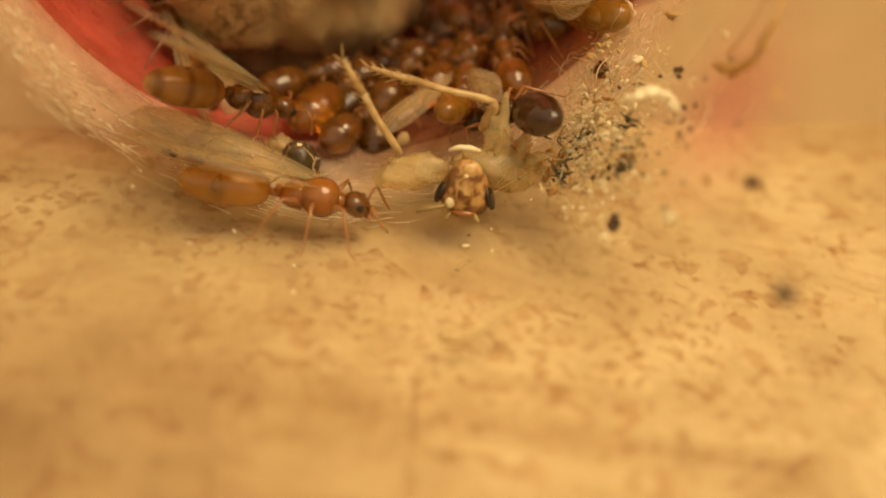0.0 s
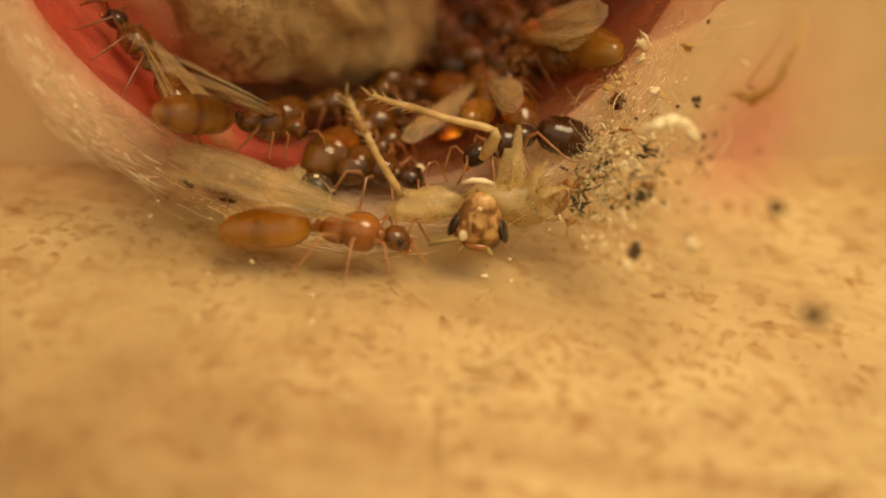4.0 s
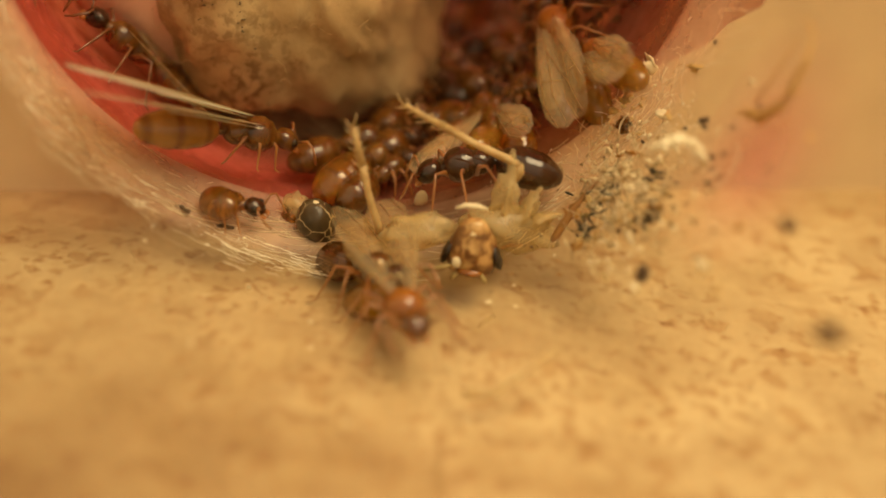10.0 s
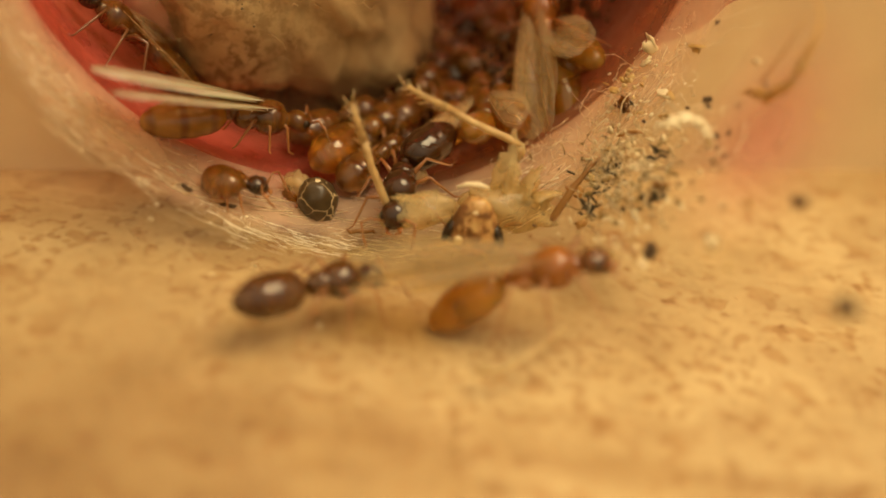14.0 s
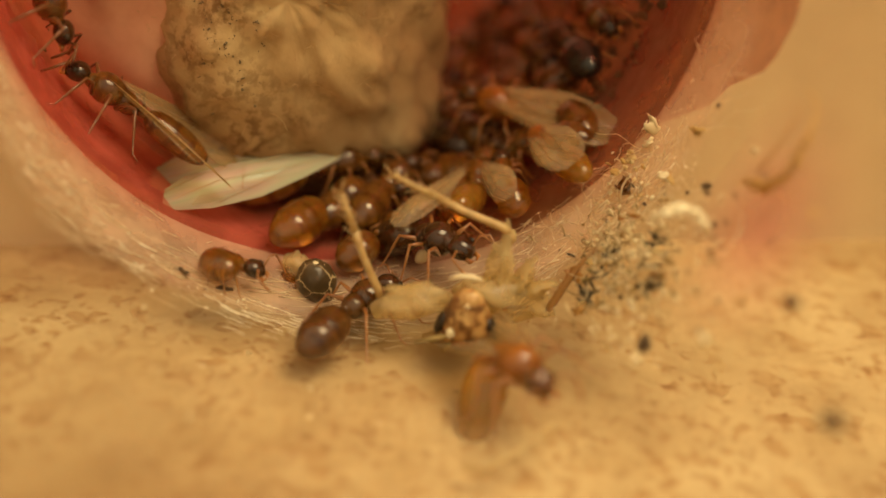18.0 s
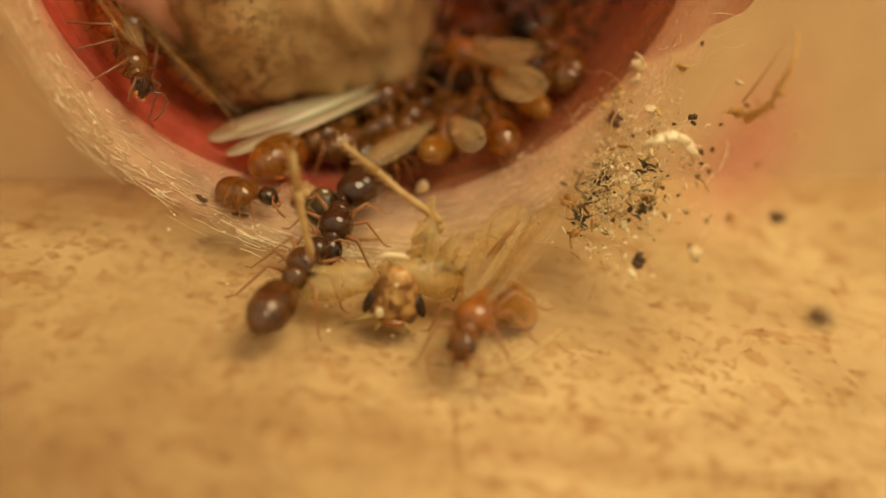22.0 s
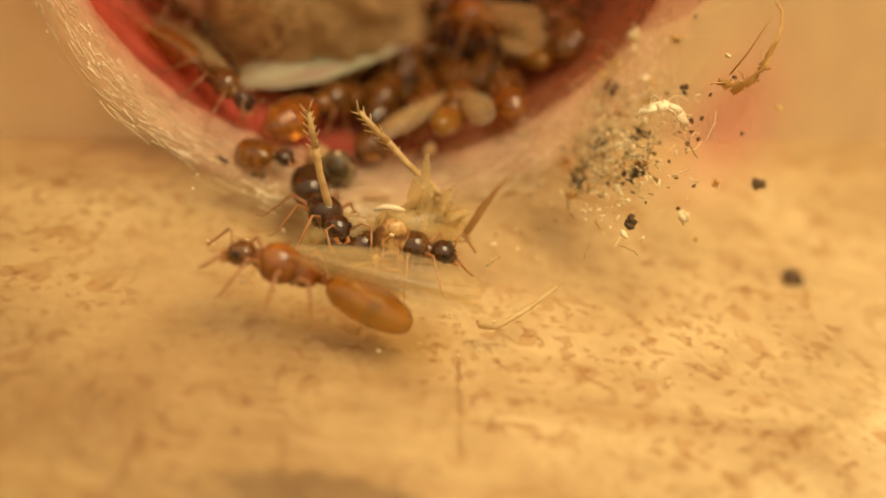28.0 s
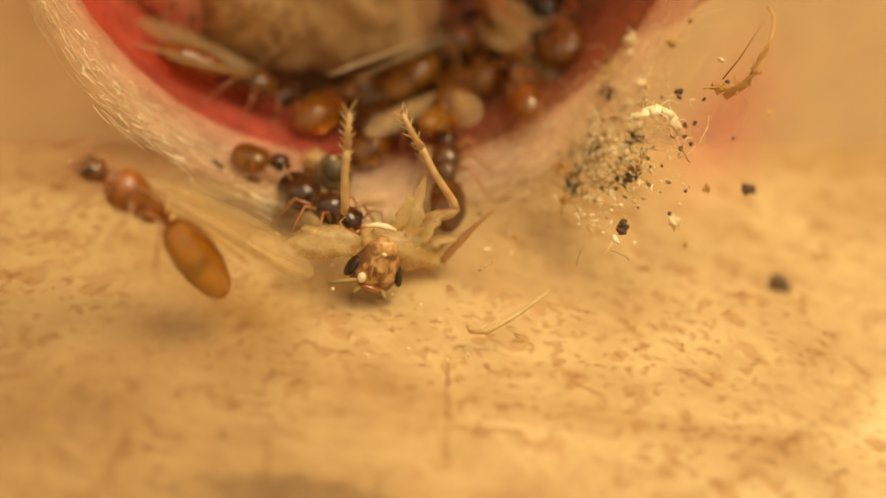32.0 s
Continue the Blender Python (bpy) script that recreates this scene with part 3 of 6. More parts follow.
for i in range(900):
    th, ph = rnd.uniform(1.4, 4.6), rnd.uniform(-1.4, 1.25)
    d = Vector((math.cos(th) * math.cos(ph) * 4.9, math.sin(th) * math.cos(ph) * 5.3, math.sin(ph) * 8.2))
    d *= 1.01 + 0.16 * noise.noise(d * 0.33) + 0.07 * noise.noise(d * 1.1)
    if d.z < 0:
        d.y *= 1 + 0.5 * min(1, -d.z / 8.2) ** 1.3
    tube(bm, curl(rnd, d, rnd.uniform(0.05, 0.2), 6, 0.75), 0.008, 3)
tagged(part("cotton_fuzz", bm, M_COTTON, plug, "loose tan cotton fibres"), kind="stuff")
bm = bmesh.new()
for i in range(420):
    th, ph = rnd.gauss(2.66, 0.17), rnd.gauss(-0.22, 0.17)
    d = Vector((math.cos(th) * math.cos(ph) * 4.8, math.sin(th) * math.cos(ph) * 5.2, math.sin(ph) * 8.2))
    d *= 1.0 + 0.16 * noise.noise(d * 0.33) + 0.07 * noise.noise(d * 1.1)
    chip(bm, d * 0.995, rnd.uniform(0.02, 0.10), rnd, 0.3)
tagged(part("mould", bm, M_MOULD, plug, "dark mould specks"), kind="stuff")

# silk streaks and threads on the collar
bm = bmesh.new()
for i in range(330):
    a, s = rnd.uniform(-1.5, 0.95), rnd.gauss(-0.5, 0.75)
    da, ds = rnd.uniform(0.015, 0.15), rnd.uniform(-0.25, 0.35)
    pts = []
    for k in range(5):
        ss = s + ds * k / 4 + rnd.uniform(-0.02, 0.02)
        r = collar_r(ss) - 0.03 - rnd.uniform(0, 0.05)
        pts.append(tube_point(ss, a + da * k / 4, r) / MM)
    tube(bm, pts, rnd.choice((0.006, 0.008, 0.010, 0.014, 0.020)), 3)
tagged(part("silk_streaking", bm, M_FIBRE, red, "pale silky streaks round the collar"), kind="stuff")
# white silk threads, plus pale strands and specks modelled for the collar's glints
bm = bmesh.new()
for i in range(130):
    left = i % 3
    a, s = (rnd.gauss(-0.95, 0.25), rnd.choice((-1.1, -0.7, -0.1, 0.4)) + rnd.gauss(0, 0.12)) if left else (rnd.uniform(0.45, 1.05), rnd.gauss(-0.3, 0.6))
    da, ds = rnd.uniform(0.006, 0.06), rnd.uniform(-0.2, 0.2)
    pts = [tube_point(s + ds * k / 3, a + da * k / 3, collar_r(s + ds * k / 3) - 0.05 - rnd.uniform(0, 0.06)) / MM for k in range(4)]
    tube(bm, pts, rnd.choice((0.007, 0.010, 0.014, 0.022)), 4)
for i in range(70):
    a, s = (rnd.uniform(-1.4, -0.3), rnd.gauss(-0.9, 0.5)) if i % 3 else (rnd.uniform(0.5, 1.1), rnd.gauss(-0.4, 0.6))
    chip(bm, tube_point(s, a, collar_r(s) - 0.06) / MM, rnd.uniform(0.025, 0.06), rnd, 0.5)
for i in range(70):
    p, s = rnd.uniform(-4.6, 0.6), rnd.gauss(-1.15, 0.3)
    pts = [surf(p + 0.13 * k, s + rnd.uniform(-0.04, 0.04) - 0.03 * k, 0.04) for k in range(rnd.randint(3, 9))]
    tube(bm, pts, rnd.choice((0.008, 0.012, 0.017)), 3)
tagged(part("silk_sheen", bm, M_GLINT, red, "white silk strands, with pale bits for the collar's glints"), kind="stuff")
bm = bmesh.new()
for i in range(150):
    a, s = rnd.gauss(0.82, 0.22), rnd.gauss(-0.5, 0.6)
    start = tube_point(s, a, collar_r(s) - rnd.uniform(0.02, 0.25)) / MM
    tube(bm, curl(rnd, start, rnd.uniform(0.08, 0.3), rnd.randint(3, 8), 0.45, Vector((0.4, 0.2, 0.35))), rnd.uniform(0.005, 0.012), 3)
tagged(part("silk_tangle", bm, M_FIBRE, red, "tangled pale threads"), kind="stuff")

# red sleeve glimpsed outside the clear tube, on the far side of the debris
sleeve = thing("red_sleeve", "faded red film wrapped round the clear tube", "film")
part("film_patch", lathe([(-9.0, 11.52), (-2.0, 11.52)], arc=(0.72, 1.5), seg=30), M_PINK, sleeve).visible_shadow = False
bm, rows = bmesh.new(), []
for k in range(17):
    q = -1.78 + 5.6 * k / 16
    low = float(np.interp(q, (-1.78, -1.6, -1.1, 0.3, 0.8, 3.8), (1.49, 1.42, 1.34, 1.25, 1.17, 0.95)))
    rows.append([bm.verts.new(tube_point(q, low + (2.3 - low) * j / 24, 11.56)) for j in range(25)])
for p, q in zip(rows, rows[1:]):
    for j in range(24):
        bm.faces.new((p[j], p[j + 1], q[j + 1], q[j]))
part("film_end", bm, M_BAND, sleeve, "dull red film end")

# brown film added over floor and wall for the shade inside the tube
part("brown_smear", lathe([(0.9, 10.33), (1.5, 10.31), (5, 10.32), (9, 10.33), (30, 10.33)], arc=(-1.0, 1.7), seg=70, wave=lambda a, i: -0.03 * noise.noise(Vector((a * 9, i, 2)))), M_SHADEFILM, red, "brown film added for the shade on the tube's floor and wall")

# brown chips added for the shade on the inner wall of the red tube
bm = bmesh.new()
for i in range(640):
    s, a = rnd.uniform(4.0, 15), rnd.gauss(0.85, 0.5)
    chip(bm, tube_point(s, a, 10.38 - rnd.uniform(0.0, 0.25)) / MM, rnd.uniform(0.08, 0.26), rnd, 0.5)
tagged(part("brown_frass", bm, M_SHADECHIP, red, "brown chips added for the shade on the inner wall", smooth=False), kind="stuff")

# debris heap of shreds and crumbs on the slope of the clear tube
heap = thing("debris_heap", "refuse heap of shredded insect bits and crumbs on the tube", "debris")
for nm, mat, count, size, lab in (("olive_litter", M_OLIVE, 44, (0.04, 0.12), "olive-grey crumbs"), ("black_litter", M_SOOT, 24, (0.03, 0.075), "black crumbs"), ("ochre_litter", M_OCHRE, 36, (0.03, 0.09), "ochre shell crumbs"), ("cream_litter", M_CREAM, 230, (0.03, 0.11), "cream crumbs")):
    bm = bmesh.new()
    for i in range(count):
        p, s = max(5.5, min(8.6, rnd.gauss(7.25, 0.72))), rnd.gauss(-2.95, 1.3)
        top = max(0.0, 1.3 - abs(p - 7.4) * 0.8 - abs(s + 2.9) * 0.35)
        chip(bm, surf(p, s, rnd.uniform(0.05, 0.1 + top)), rnd.uniform(*size), rnd)
    tagged(part(nm, bm, mat, heap, lab, smooth=False), kind="stuff")
bm = bmesh.new()
for i in range(280):
    p, s = rnd.gauss(7.25, 0.75), rnd.gauss(-2.9, 1.4)
    top = max(0.0, 1.5 - abs(p - 7.4) * 0.8 - abs(s + 2.9) * 0.35)
    tube(bm, curl(rnd, surf(p, s, rnd.uniform(0.05, 0.1 + top)), rnd.uniform(0.07, 0.2), rnd.randint(3, 5), 0.45), rnd.choice((0.006, 0.009, 0.013, 0.020)), 3)
tagged(part("shred_tangle", bm, M_CREAM, heap, "curled cream shreds"), kind="stuff")
bm = bmesh.new()
for i in range(34):
    p, s = rnd.gauss(6.8, 0.7), rnd.gauss(-3.0, 1.3)
    tube(bm, curl(rnd, surf(p, s, rnd.uniform(0.05, 0.6)), rnd.uniform(0.1, 0.2), 4, 0.25), rnd.uniform(0.012, 0.032), 4)
tagged(part("leg_litter", bm, M_OLIVE, heap, "thin olive leg fragments"), kind="stuff")
for i in range(84):
    p, q, size = rnd.gauss(7.2, 0.75), rnd.gauss(-2.8, 1.5), rnd.uniform(0.07, 0.21)
    bm = bmesh.new()
    blob(bm, surf(max(5.6, min(8.9, p)), q, 0.1 + rnd.uniform(0, 0.5)), (size, size * rnd.uniform(0.4, 0.7), size * 0.25), (rnd.uniform(0, 360), rnd.uniform(-50, 50), rnd.uniform(0, 360)), 9, 6, rough=0.8, seed=i)
    part("shell_flake", bm, rnd.choice((M_CREAM, M_CREAM, M_SKIN, M_OCHRE, M_AMBERBIT, M_OLIVE, M_DARKOLIVE, M_SKIN)), heap)
# white crumpled husk on the heap
bm = bmesh.new()
W0 = Vector((5.75, 1.9, 5.75))
pts, girth = [], []
for k in range(22):
    f = k / 21
    pts.append(W0 + SIDE * (-0.8 + 1.75 * f) + Vector((0, 0, 0.42 * math.sin(math.pi * min(1, f * 1.15)) ** 0.7 - 0.45 * max(0, f - 0.8) * 5 + 0.05 * math.sin(k * 2.1))) + AXIS * (0.1 * math.sin(k * 1.3)))
    girth.append(0.05 + 0.13 * math.sin(math.pi * f) ** 0.6 * (0.75 + 0.5 * noise.noise(Vector((k * 0.9, 3, 0)))))
tube(bm, pts, girth, 12)
for v in bm.verts:
    v.co += Vector((noise.noise(v.co * 5200), noise.noise(v.co * 5200 + Vector((9, 0, 0))), noise.noise(v.co * 5200 + Vector((0, 9, 0))))) * 0.09 * MM
husk = part("white_husk", bm, M_CREAM, heap, "crumpled cream-white husk")
bm = bmesh.new()
for i in range(34):
    tube(bm, curl(rnd, pts[rnd.randint(1, 19)], rnd.uniform(0.07, 0.17), rnd.randint(3, 6), 0.5), rnd.uniform(0.008, 0.018), 3)
part("husk_fuzz", bm, M_CREAM, husk)
for p, q, h, size, flat in ((7.04, -2.0, 0.25, 0.19, 0.8), (7.46, -4.48, 0.2, 0.15, 0.8), (9.17, -2.86, 0.15, 0.15, 0.8), (6.72, -6.37, 0.12, 0.17, 0.7), (6.80, -6.12, 0.12, 0.15, 0.7), (7.30, -4.2, 0.2, 0.12, 0.8)):
    bm = bmesh.new()
    for n in range(3):
        chip(bm, surf(p + rnd.uniform(-0.1, 0.1), q + rnd.uniform(-0.1, 0.1), h + rnd.uniform(-0.05, 0.1)), size * 0.85, rnd, flat)
    part("black_lump", bm, M_SOOT, heap, smooth=False)
for p, q, n in ((6.09, -3.06, 16), (7.99, -2.96, 10), (7.04, -2.05, 22), (7.5, -4.6, 10), (6.6, -2.4, 9)):
    # tufts of dark olive leg bits
    bm = bmesh.new()
    for i in range(n):
        c = surf(p + rnd.gauss(0, 0.16), q + rnd.gauss(0, 0.16), rnd.uniform(0.08, 0.3))
        d = Vector((rnd.uniform(-1, 1), rnd.uniform(-1, 1), rnd.uniform(-0.2, 0.9))).normalized() * rnd.uniform(0.15, 0.42)
        tube(bm, [c, c + d * 0.5 + Vector((0.03, 0, 0.03)), c + d], [rnd.uniform(0.03, 0.055), 0.04, 0.014], 5)
    part("leg_tuft", bm, M_DARKOLIVE, heap, "tuft of dark olive leg bits", smooth=False)
for p, q, size, mat in ((6.04, -1.86, 0.30, M_AMBERBIT), (5.76, -3.47, 0.18, M_AMBERBIT), (7.63, -4.21, 0.26, M_AMBERBIT), (8.7, -7.48, 0.15, M_AMBERBIT), (7.85, -0.14, 0.36, M_BROWN), (6.58, -1.77, 0.24, M_CREAM), (6.72, -3.52, 0.22, M_CREAM), (7.82, -7.72, 0.24, M_CREAM), (8.65, 0.61, 0.30, M_CREAM), (8.55, 0.35, 0.2, M_CREAM), (9.46, -0.88, 0.18, M_OCHRE), (8.71, -1.06, 0.22, M_CREAM), (8.51, -1.7, 0.16, M_OCHRE), (9.99, -3.74, 0.12, M_CREAM)):
    # curled shell flakes
    bm = bmesh.new()
    turn = (rnd.uniform(0, 360), rnd.uniform(-50, 50), rnd.uniform(0, 360))
    for n in range(2):
        blob(bm, surf(p + rnd.uniform(-0.3, 0.3) * size, q + rnd.uniform(-0.3, 0.3) * size, 0.12 + size * 0.4), (size, size * 0.62, size * 0.22), (turn[0] + 70 * n, turn[1] + 30 * n, turn[2]), 12, 8, rough=0.75, seed=p * 7 + n)
    part("shell_flake", bm, mat, heap)
for q in range(14):
    bm = bmesh.new()
    chip(bm, on_tube(5.0 + rnd.gauss(0, 0.26), 5.9 + rnd.gauss(0, 0.35), 0.3 + rnd.uniform(0, 0.45)), rnd.uniform(0.07, 0.2), rnd, 0.8)
    part("yellow_crumb", bm, rnd.choice((M_STRAW, M_OCHRE, M_STRAW)), heap, smooth=False)

# dark specks stuck to the clear tube
for (p, q, size, flat, label) in ((9.22, -8.70, 0.20, 0.8, "dark crumb stuck to the clear tube"), (8.80, -12.48, 0.27, 0.8, "black crumb stuck to the clear tube"), (10.01, -7.4, 0.12, 0.6, "brown crumb stuck to the clear tube"), (7.82, -8.71, 0.10, 0.5, "small ochre shell bit on the clear tube")):
    ob = thing("crumb", label, "crumb", Matrix.Translation(surf(p, q, 0.1) * MM), "specks on the tube")
    bm = bmesh.new()
    for n in range(4):
        chip(bm, (rnd.uniform(-0.4, 0.4) * size, rnd.uniform(-0.4, 0.4) * size, rnd.uniform(-0.2, 0.3) * size), size * 0.85, rnd, flat)
    part("grain", bm, M_OCHRE if "ochre" in label or "brown" in label else M_SOOT, ob)
for p, q in ((8.92, -2.08), (9.46, -4.05), (9.13, -4.54), (8.98, -4.18), (8.86, -4.59), (8.88, -5.13), (8.68, -4.9), (8.21, -3.33), (8.2, -4.88), (7.09, -4.27), (6.79, -3.81), (8.33, -6.68), (9.84, -0.9), (9.86, -4.56), (9.47, -6.63), (7.83, -7.0)):
    ob = thing("crumb", "tiny round black pellet on the clear tube", "crumb", Matrix.Translation(surf(p, q, 0.06) * MM), "specks on the tube")
    bm = bmesh.new()
    chip(bm, (0, 0, 0), rnd.uniform(0.065, 0.10), rnd, 0.8)
    part("pellet", bm, M_SOOT, ob, smooth=False)
for i in range(14):
    p, s = rnd.uniform(3.2, 6.0), rnd.uniform(-4.5, -1.2)
    ob = thing("crumb", "tiny brown crumb near the refuse heap", "crumb", Matrix.Translation(surf(p, s, 0.05) * MM), "specks on the tube")
    bm = bmesh.new()
    chip(bm, (0, 0, 0), rnd.uniform(0.05, 0.09), rnd, 0.6)
    part("pellet", bm, M_SOOT if i % 2 else M_BROWNBIT, ob, smooth=False)

# brown strand looped up the clear wall
strand = thing("brown_strand", "pale brown frayed strand looped on the clear tube wall", "strand")
spine = [surf(9.66, -4.1, 0.1), surf(9.74, -4.55, 0.12), surf(9.79, -5.01, 0.1), surf(9.92, -5.35, 0.12), surf(10.02, -5.57, 0.1), surf(10.16, -5.6, 0.12), surf(10.27, -5.59, 0.1), surf(10.37, -5.56, 0.1), surf(10.47, -5.45, 0.1), surf(10.54, -5.2, 0.12), surf(10.57, -4.85, 0.16)]
for j, r in ((0, 0.10), (1, 0.085), (2, 0.07), (3, 0.05)):
    bm = bmesh.new()
    tube(bm, [q + Vector((0.06 * math.sin(k * 1.7 + j * 2), 0.05 * math.cos(k * 1.3 + j), 0.08 * math.sin(k * 2.2 + j * 3))) for k, q in enumerate(spine[:11 - 2 * j])],
         [r * f for f in (0.5, 1.1, 1.3, 1.2, 0.9, 0.7, 0.6, 0.5, 0.45, 0.4, 0.25)][:11 - 2 * j], 7)
    part("fibre", bm, M_STRAND, strand)
for j in range(26):
    bm = bmesh.new()
    tube(bm, curl(rnd, rnd.choice(spine[:6]), rnd.uniform(0.06, 0.14), 4, 0.35, Vector((0.2, -0.3, 0.4))), rnd.uniform(0.012, 0.03), 4)
    part("fray", bm, M_STRAND, strand)
bm = bmesh.new()
tube(bm, [surf(9.85, -4.4, 0.15), surf(10.15, -4.6, 0.15), surf(10.35, -4.75, 0.18), surf(10.5, -4.9, 0.15)], [0.03, 0.03, 0.022, 0.015], 5)
part("fibre", bm, M_STRAND, strand)

# hair-thin curved fibre and loose bits on the tube's floor
hair = thing("loose_fibre", "thin straw-coloured curved fibre lying on the clear tube", "fibre")
bm = bmesh.new()
tube(bm, [on_tube(0.95, -3.2, 0.1), on_tube(1.03, -3.38, 0.1), on_tube(1.54, -3.5, 0.1), on_tube(2.4, -2.8, 0.12), on_tube(3.26, -2.0, 0.12)], [0.07, 0.09, 0.09, 0.08, 0.05], 6)
part("fibre", bm, M_STRAW, hair)
for (x, y, ln, yaw, label, mat) in ((-7.0, 2.19, 0.50, 5, "short dark splinter on the collar", M_SOOT), (-8.2, 1.9, 0.5, -30, "short dark splinter on the collar", M_SOOT), (1.65, 3.27, 0.8, 25, "broken brown leg fragment", M_BROWNBIT), (1.2, -0.2, 0.7, 60, "pale amber leg stub on the clear tube", M_STRAW), (-3.03, 3.07, 0.8, 20, "brown crumpled crumb under the cricket", M_BROWNBIT)):
    ob = thing("splinter", label, "splinter", Matrix.Translation(on_tube(x, y, 0.08) * MM) @ pose(0, 0, 0, 0, 0, yaw), "splinters on the floor")
    bm = bmesh.new()
    tube(bm, [(-ln / 2, 0, 0), (-ln / 6, 0.03, 0.05), (ln / 6, -0.02, 0.03), (ln / 2, 0.02, 0)], [0.05, 0.075, 0.06, 0.04], 5)
    chip(bm, (ln * 0.45, 0, 0.02), 0.09, rnd)
    chip(bm, (-ln * 0.45, 0, 0.02), 0.09, rnd)
    part("shard", bm, mat, ob)

# pale dried drop beside the cricket
drop = thing("dried_drop", "small dried cream-white drop on the collar beside the cricket", "drop", Matrix.Translation(on_tube(-1.5, 5.3, 0.12) * MM))
bm = bmesh.new()
blob(bm, (0, 0, 0.22), (0.2, 0.15, 0.32), (15, 20, 0), 12, 9, lambda u: 1 - 0.25 * u, rough=0.15, seed=3)
part("drop", bm, M_CREAM, drop)

# dried grey ant gaster, cracked
grey = thing("dried_gaster", "dried dark grey ant gaster with pale cracks on the collar", "insect remains", Matrix.Translation(Vector((-4.5, 3.6, 0.42)) * MM))
bm = bmesh.new()
blob(bm, (0, 0, 0.85), (0.80, 0.60, 0.58), (0, 72, 20), 26, 22, lambda u: (1 - 0.14 * max(0, u)) * (1 + 0.05 * ((u * 2.6) % 1.0)), rough=0.10, seed=4)
part("grey_shell", bm, M_GREY, grey)
bm = bmesh.new()
blob(bm, (-0.72, 0.42, 1.1), (0.46, 0.40, 0.40), (20, 30, 0), 18, 14, rough=0.35)
part("torn_membrane", bm, M_SKIN, grey, "torn straw-coloured membrane")
bm = bmesh.new()
blob(bm, (-0.85, 0.25, 0.75), (0.36, 0.3, 0.42), (0, 30, 0), 14, 10, rough=0.2, seed=5)
part("amber_piece", bm, M_AMBER, grey, "broken amber shell piece")
bm = bmesh.new()
tube(bm, [(-0.3, -0.05, 1.42), (-0.05, -0.1, 1.56), (0.22, 0.0, 1.5)], [0.05, 0.11, 0.05], 7)
part("pale_edge", bm, M_CREAM, grey)

def egg_skin(u):
    return 1 - 0.45 * u


def face_girth(u):
    """Narrow crown, broad cheeks, nearly flat below."""
    return float(np.interp(u, (-1, -0.9, -0.4, 0, 0.5, 0.8, 0.95, 1), (0.45, 0.74, 0.92, 0.84, 0.62, 0.46, 0.30, 0.12))) / max(math.sqrt(max(0, 1 - u * u)), 0.15)


# cricket remains: head, collapsed body, spiny hind legs
cricket = thing("cricket", "remains of a pale straw-coloured cricket with a mottled face, being eaten", "cricket", at_mm(0.44, 2.30, 0.82))
bm = bmesh.new()
blob(bm, (0, 0, 0.95), (0.98, 0.66, 0.98), (0, -90, 0), 28, 26, face_girth)
head = part("head", bm, M_FACE, cricket, "mottled tan and brown cricket face")
for sgn in (-1, 1):
    bm = bmesh.new()
    blob(bm, (sgn * 0.82, -0.08, 0.68), (0.16, 0.34, 0.46), (0, sgn * -20, 0), 14, 10)
    part("eye", bm, M_EYE, head, "black crescent eye")
    bm = bmesh.new()
    tube(bm, [(sgn * 0.24, -0.60, 1.25), (sgn * 0.26, -0.70, 0.95), (sgn * 0.2, -0.70, 0.62)], [0.02, 0.06, 0.03], 6)
    part("face_stripe", bm, M_BROWNBIT, head, "brown face stripe")
    bm = bmesh.new()
    tube(bm, [(sgn * 0.32, -0.4, 0.2), (sgn * 0.5, -0.55, 0.05), (sgn * 0.56, -0.6, -0.05)], [0.09, 0.08, 0.06], 6)
    part("palp", bm, M_OLIVE, head)
bm = bmesh.new()
blob(bm, (0, -0.52, 1.64), (0.09, 0.06, 0.07), seg=10, rings=8)
part("brow_spot", bm, M_CREAM, head)
bm = bmesh.new()
blob(bm, (0, -0.45, 0.22), (0.42, 0.24, 0.14), seg=12, rings=8)
part("mouth", bm, M_RUST, head)
bm = bmesh.new()
blob(bm, (-0.45, -0.52, 0.55), (0.16, 0.14, 0.2), seg=10, rings=8)
part("cheek_drop", bm, M_CREAM, head, "pale shiny cheek")
bm = bmesh.new()
tube(bm, [(-0.55, -0.5, 0.42), (-1.0, -0.62, 0.34), (-1.55, -0.76, 0.18)], [0.07, 0.085, 0.06], 6)
part("antenna", bm, M_OLIVE, head, "dark broken antenna")
head.matrix_local = Matrix.Translation(Vector((0, -0.08, 0.1)) * MM) @ Matrix.Scale(0.9, 4)
bm = bmesh.new()
blob(bm, (-1.7, 0.35, 0.95), (1.15, 0.55, 0.55), (0, -12, 6), 22, 14, rough=0.35, seed=3)
part("thorax_skin", bm, M_SKIN, cricket, "crumpled pale straw skin")
bm = bmesh.new()
blob(bm, (0.9, 1.2, 1.0), (1.4, 0.75, 0.75), (0, 6, 12), 22, 14, rough=0.4, seed=9)
part("abdomen_skin", bm, M_SKIN, cricket, "crumpled pale straw skin")
bm = bmesh.new()
tube(bm, [(-0.65, 0.3, 1.9), (-0.35, 0.32, 2.02), (0.0, 0.3, 2.05), (0.3, 0.35, 1.98)], [0.05, 0.09, 0.10, 0.04], 8)
part("white_neck", bm, M_CREAM, cricket, "shiny white neck membrane")
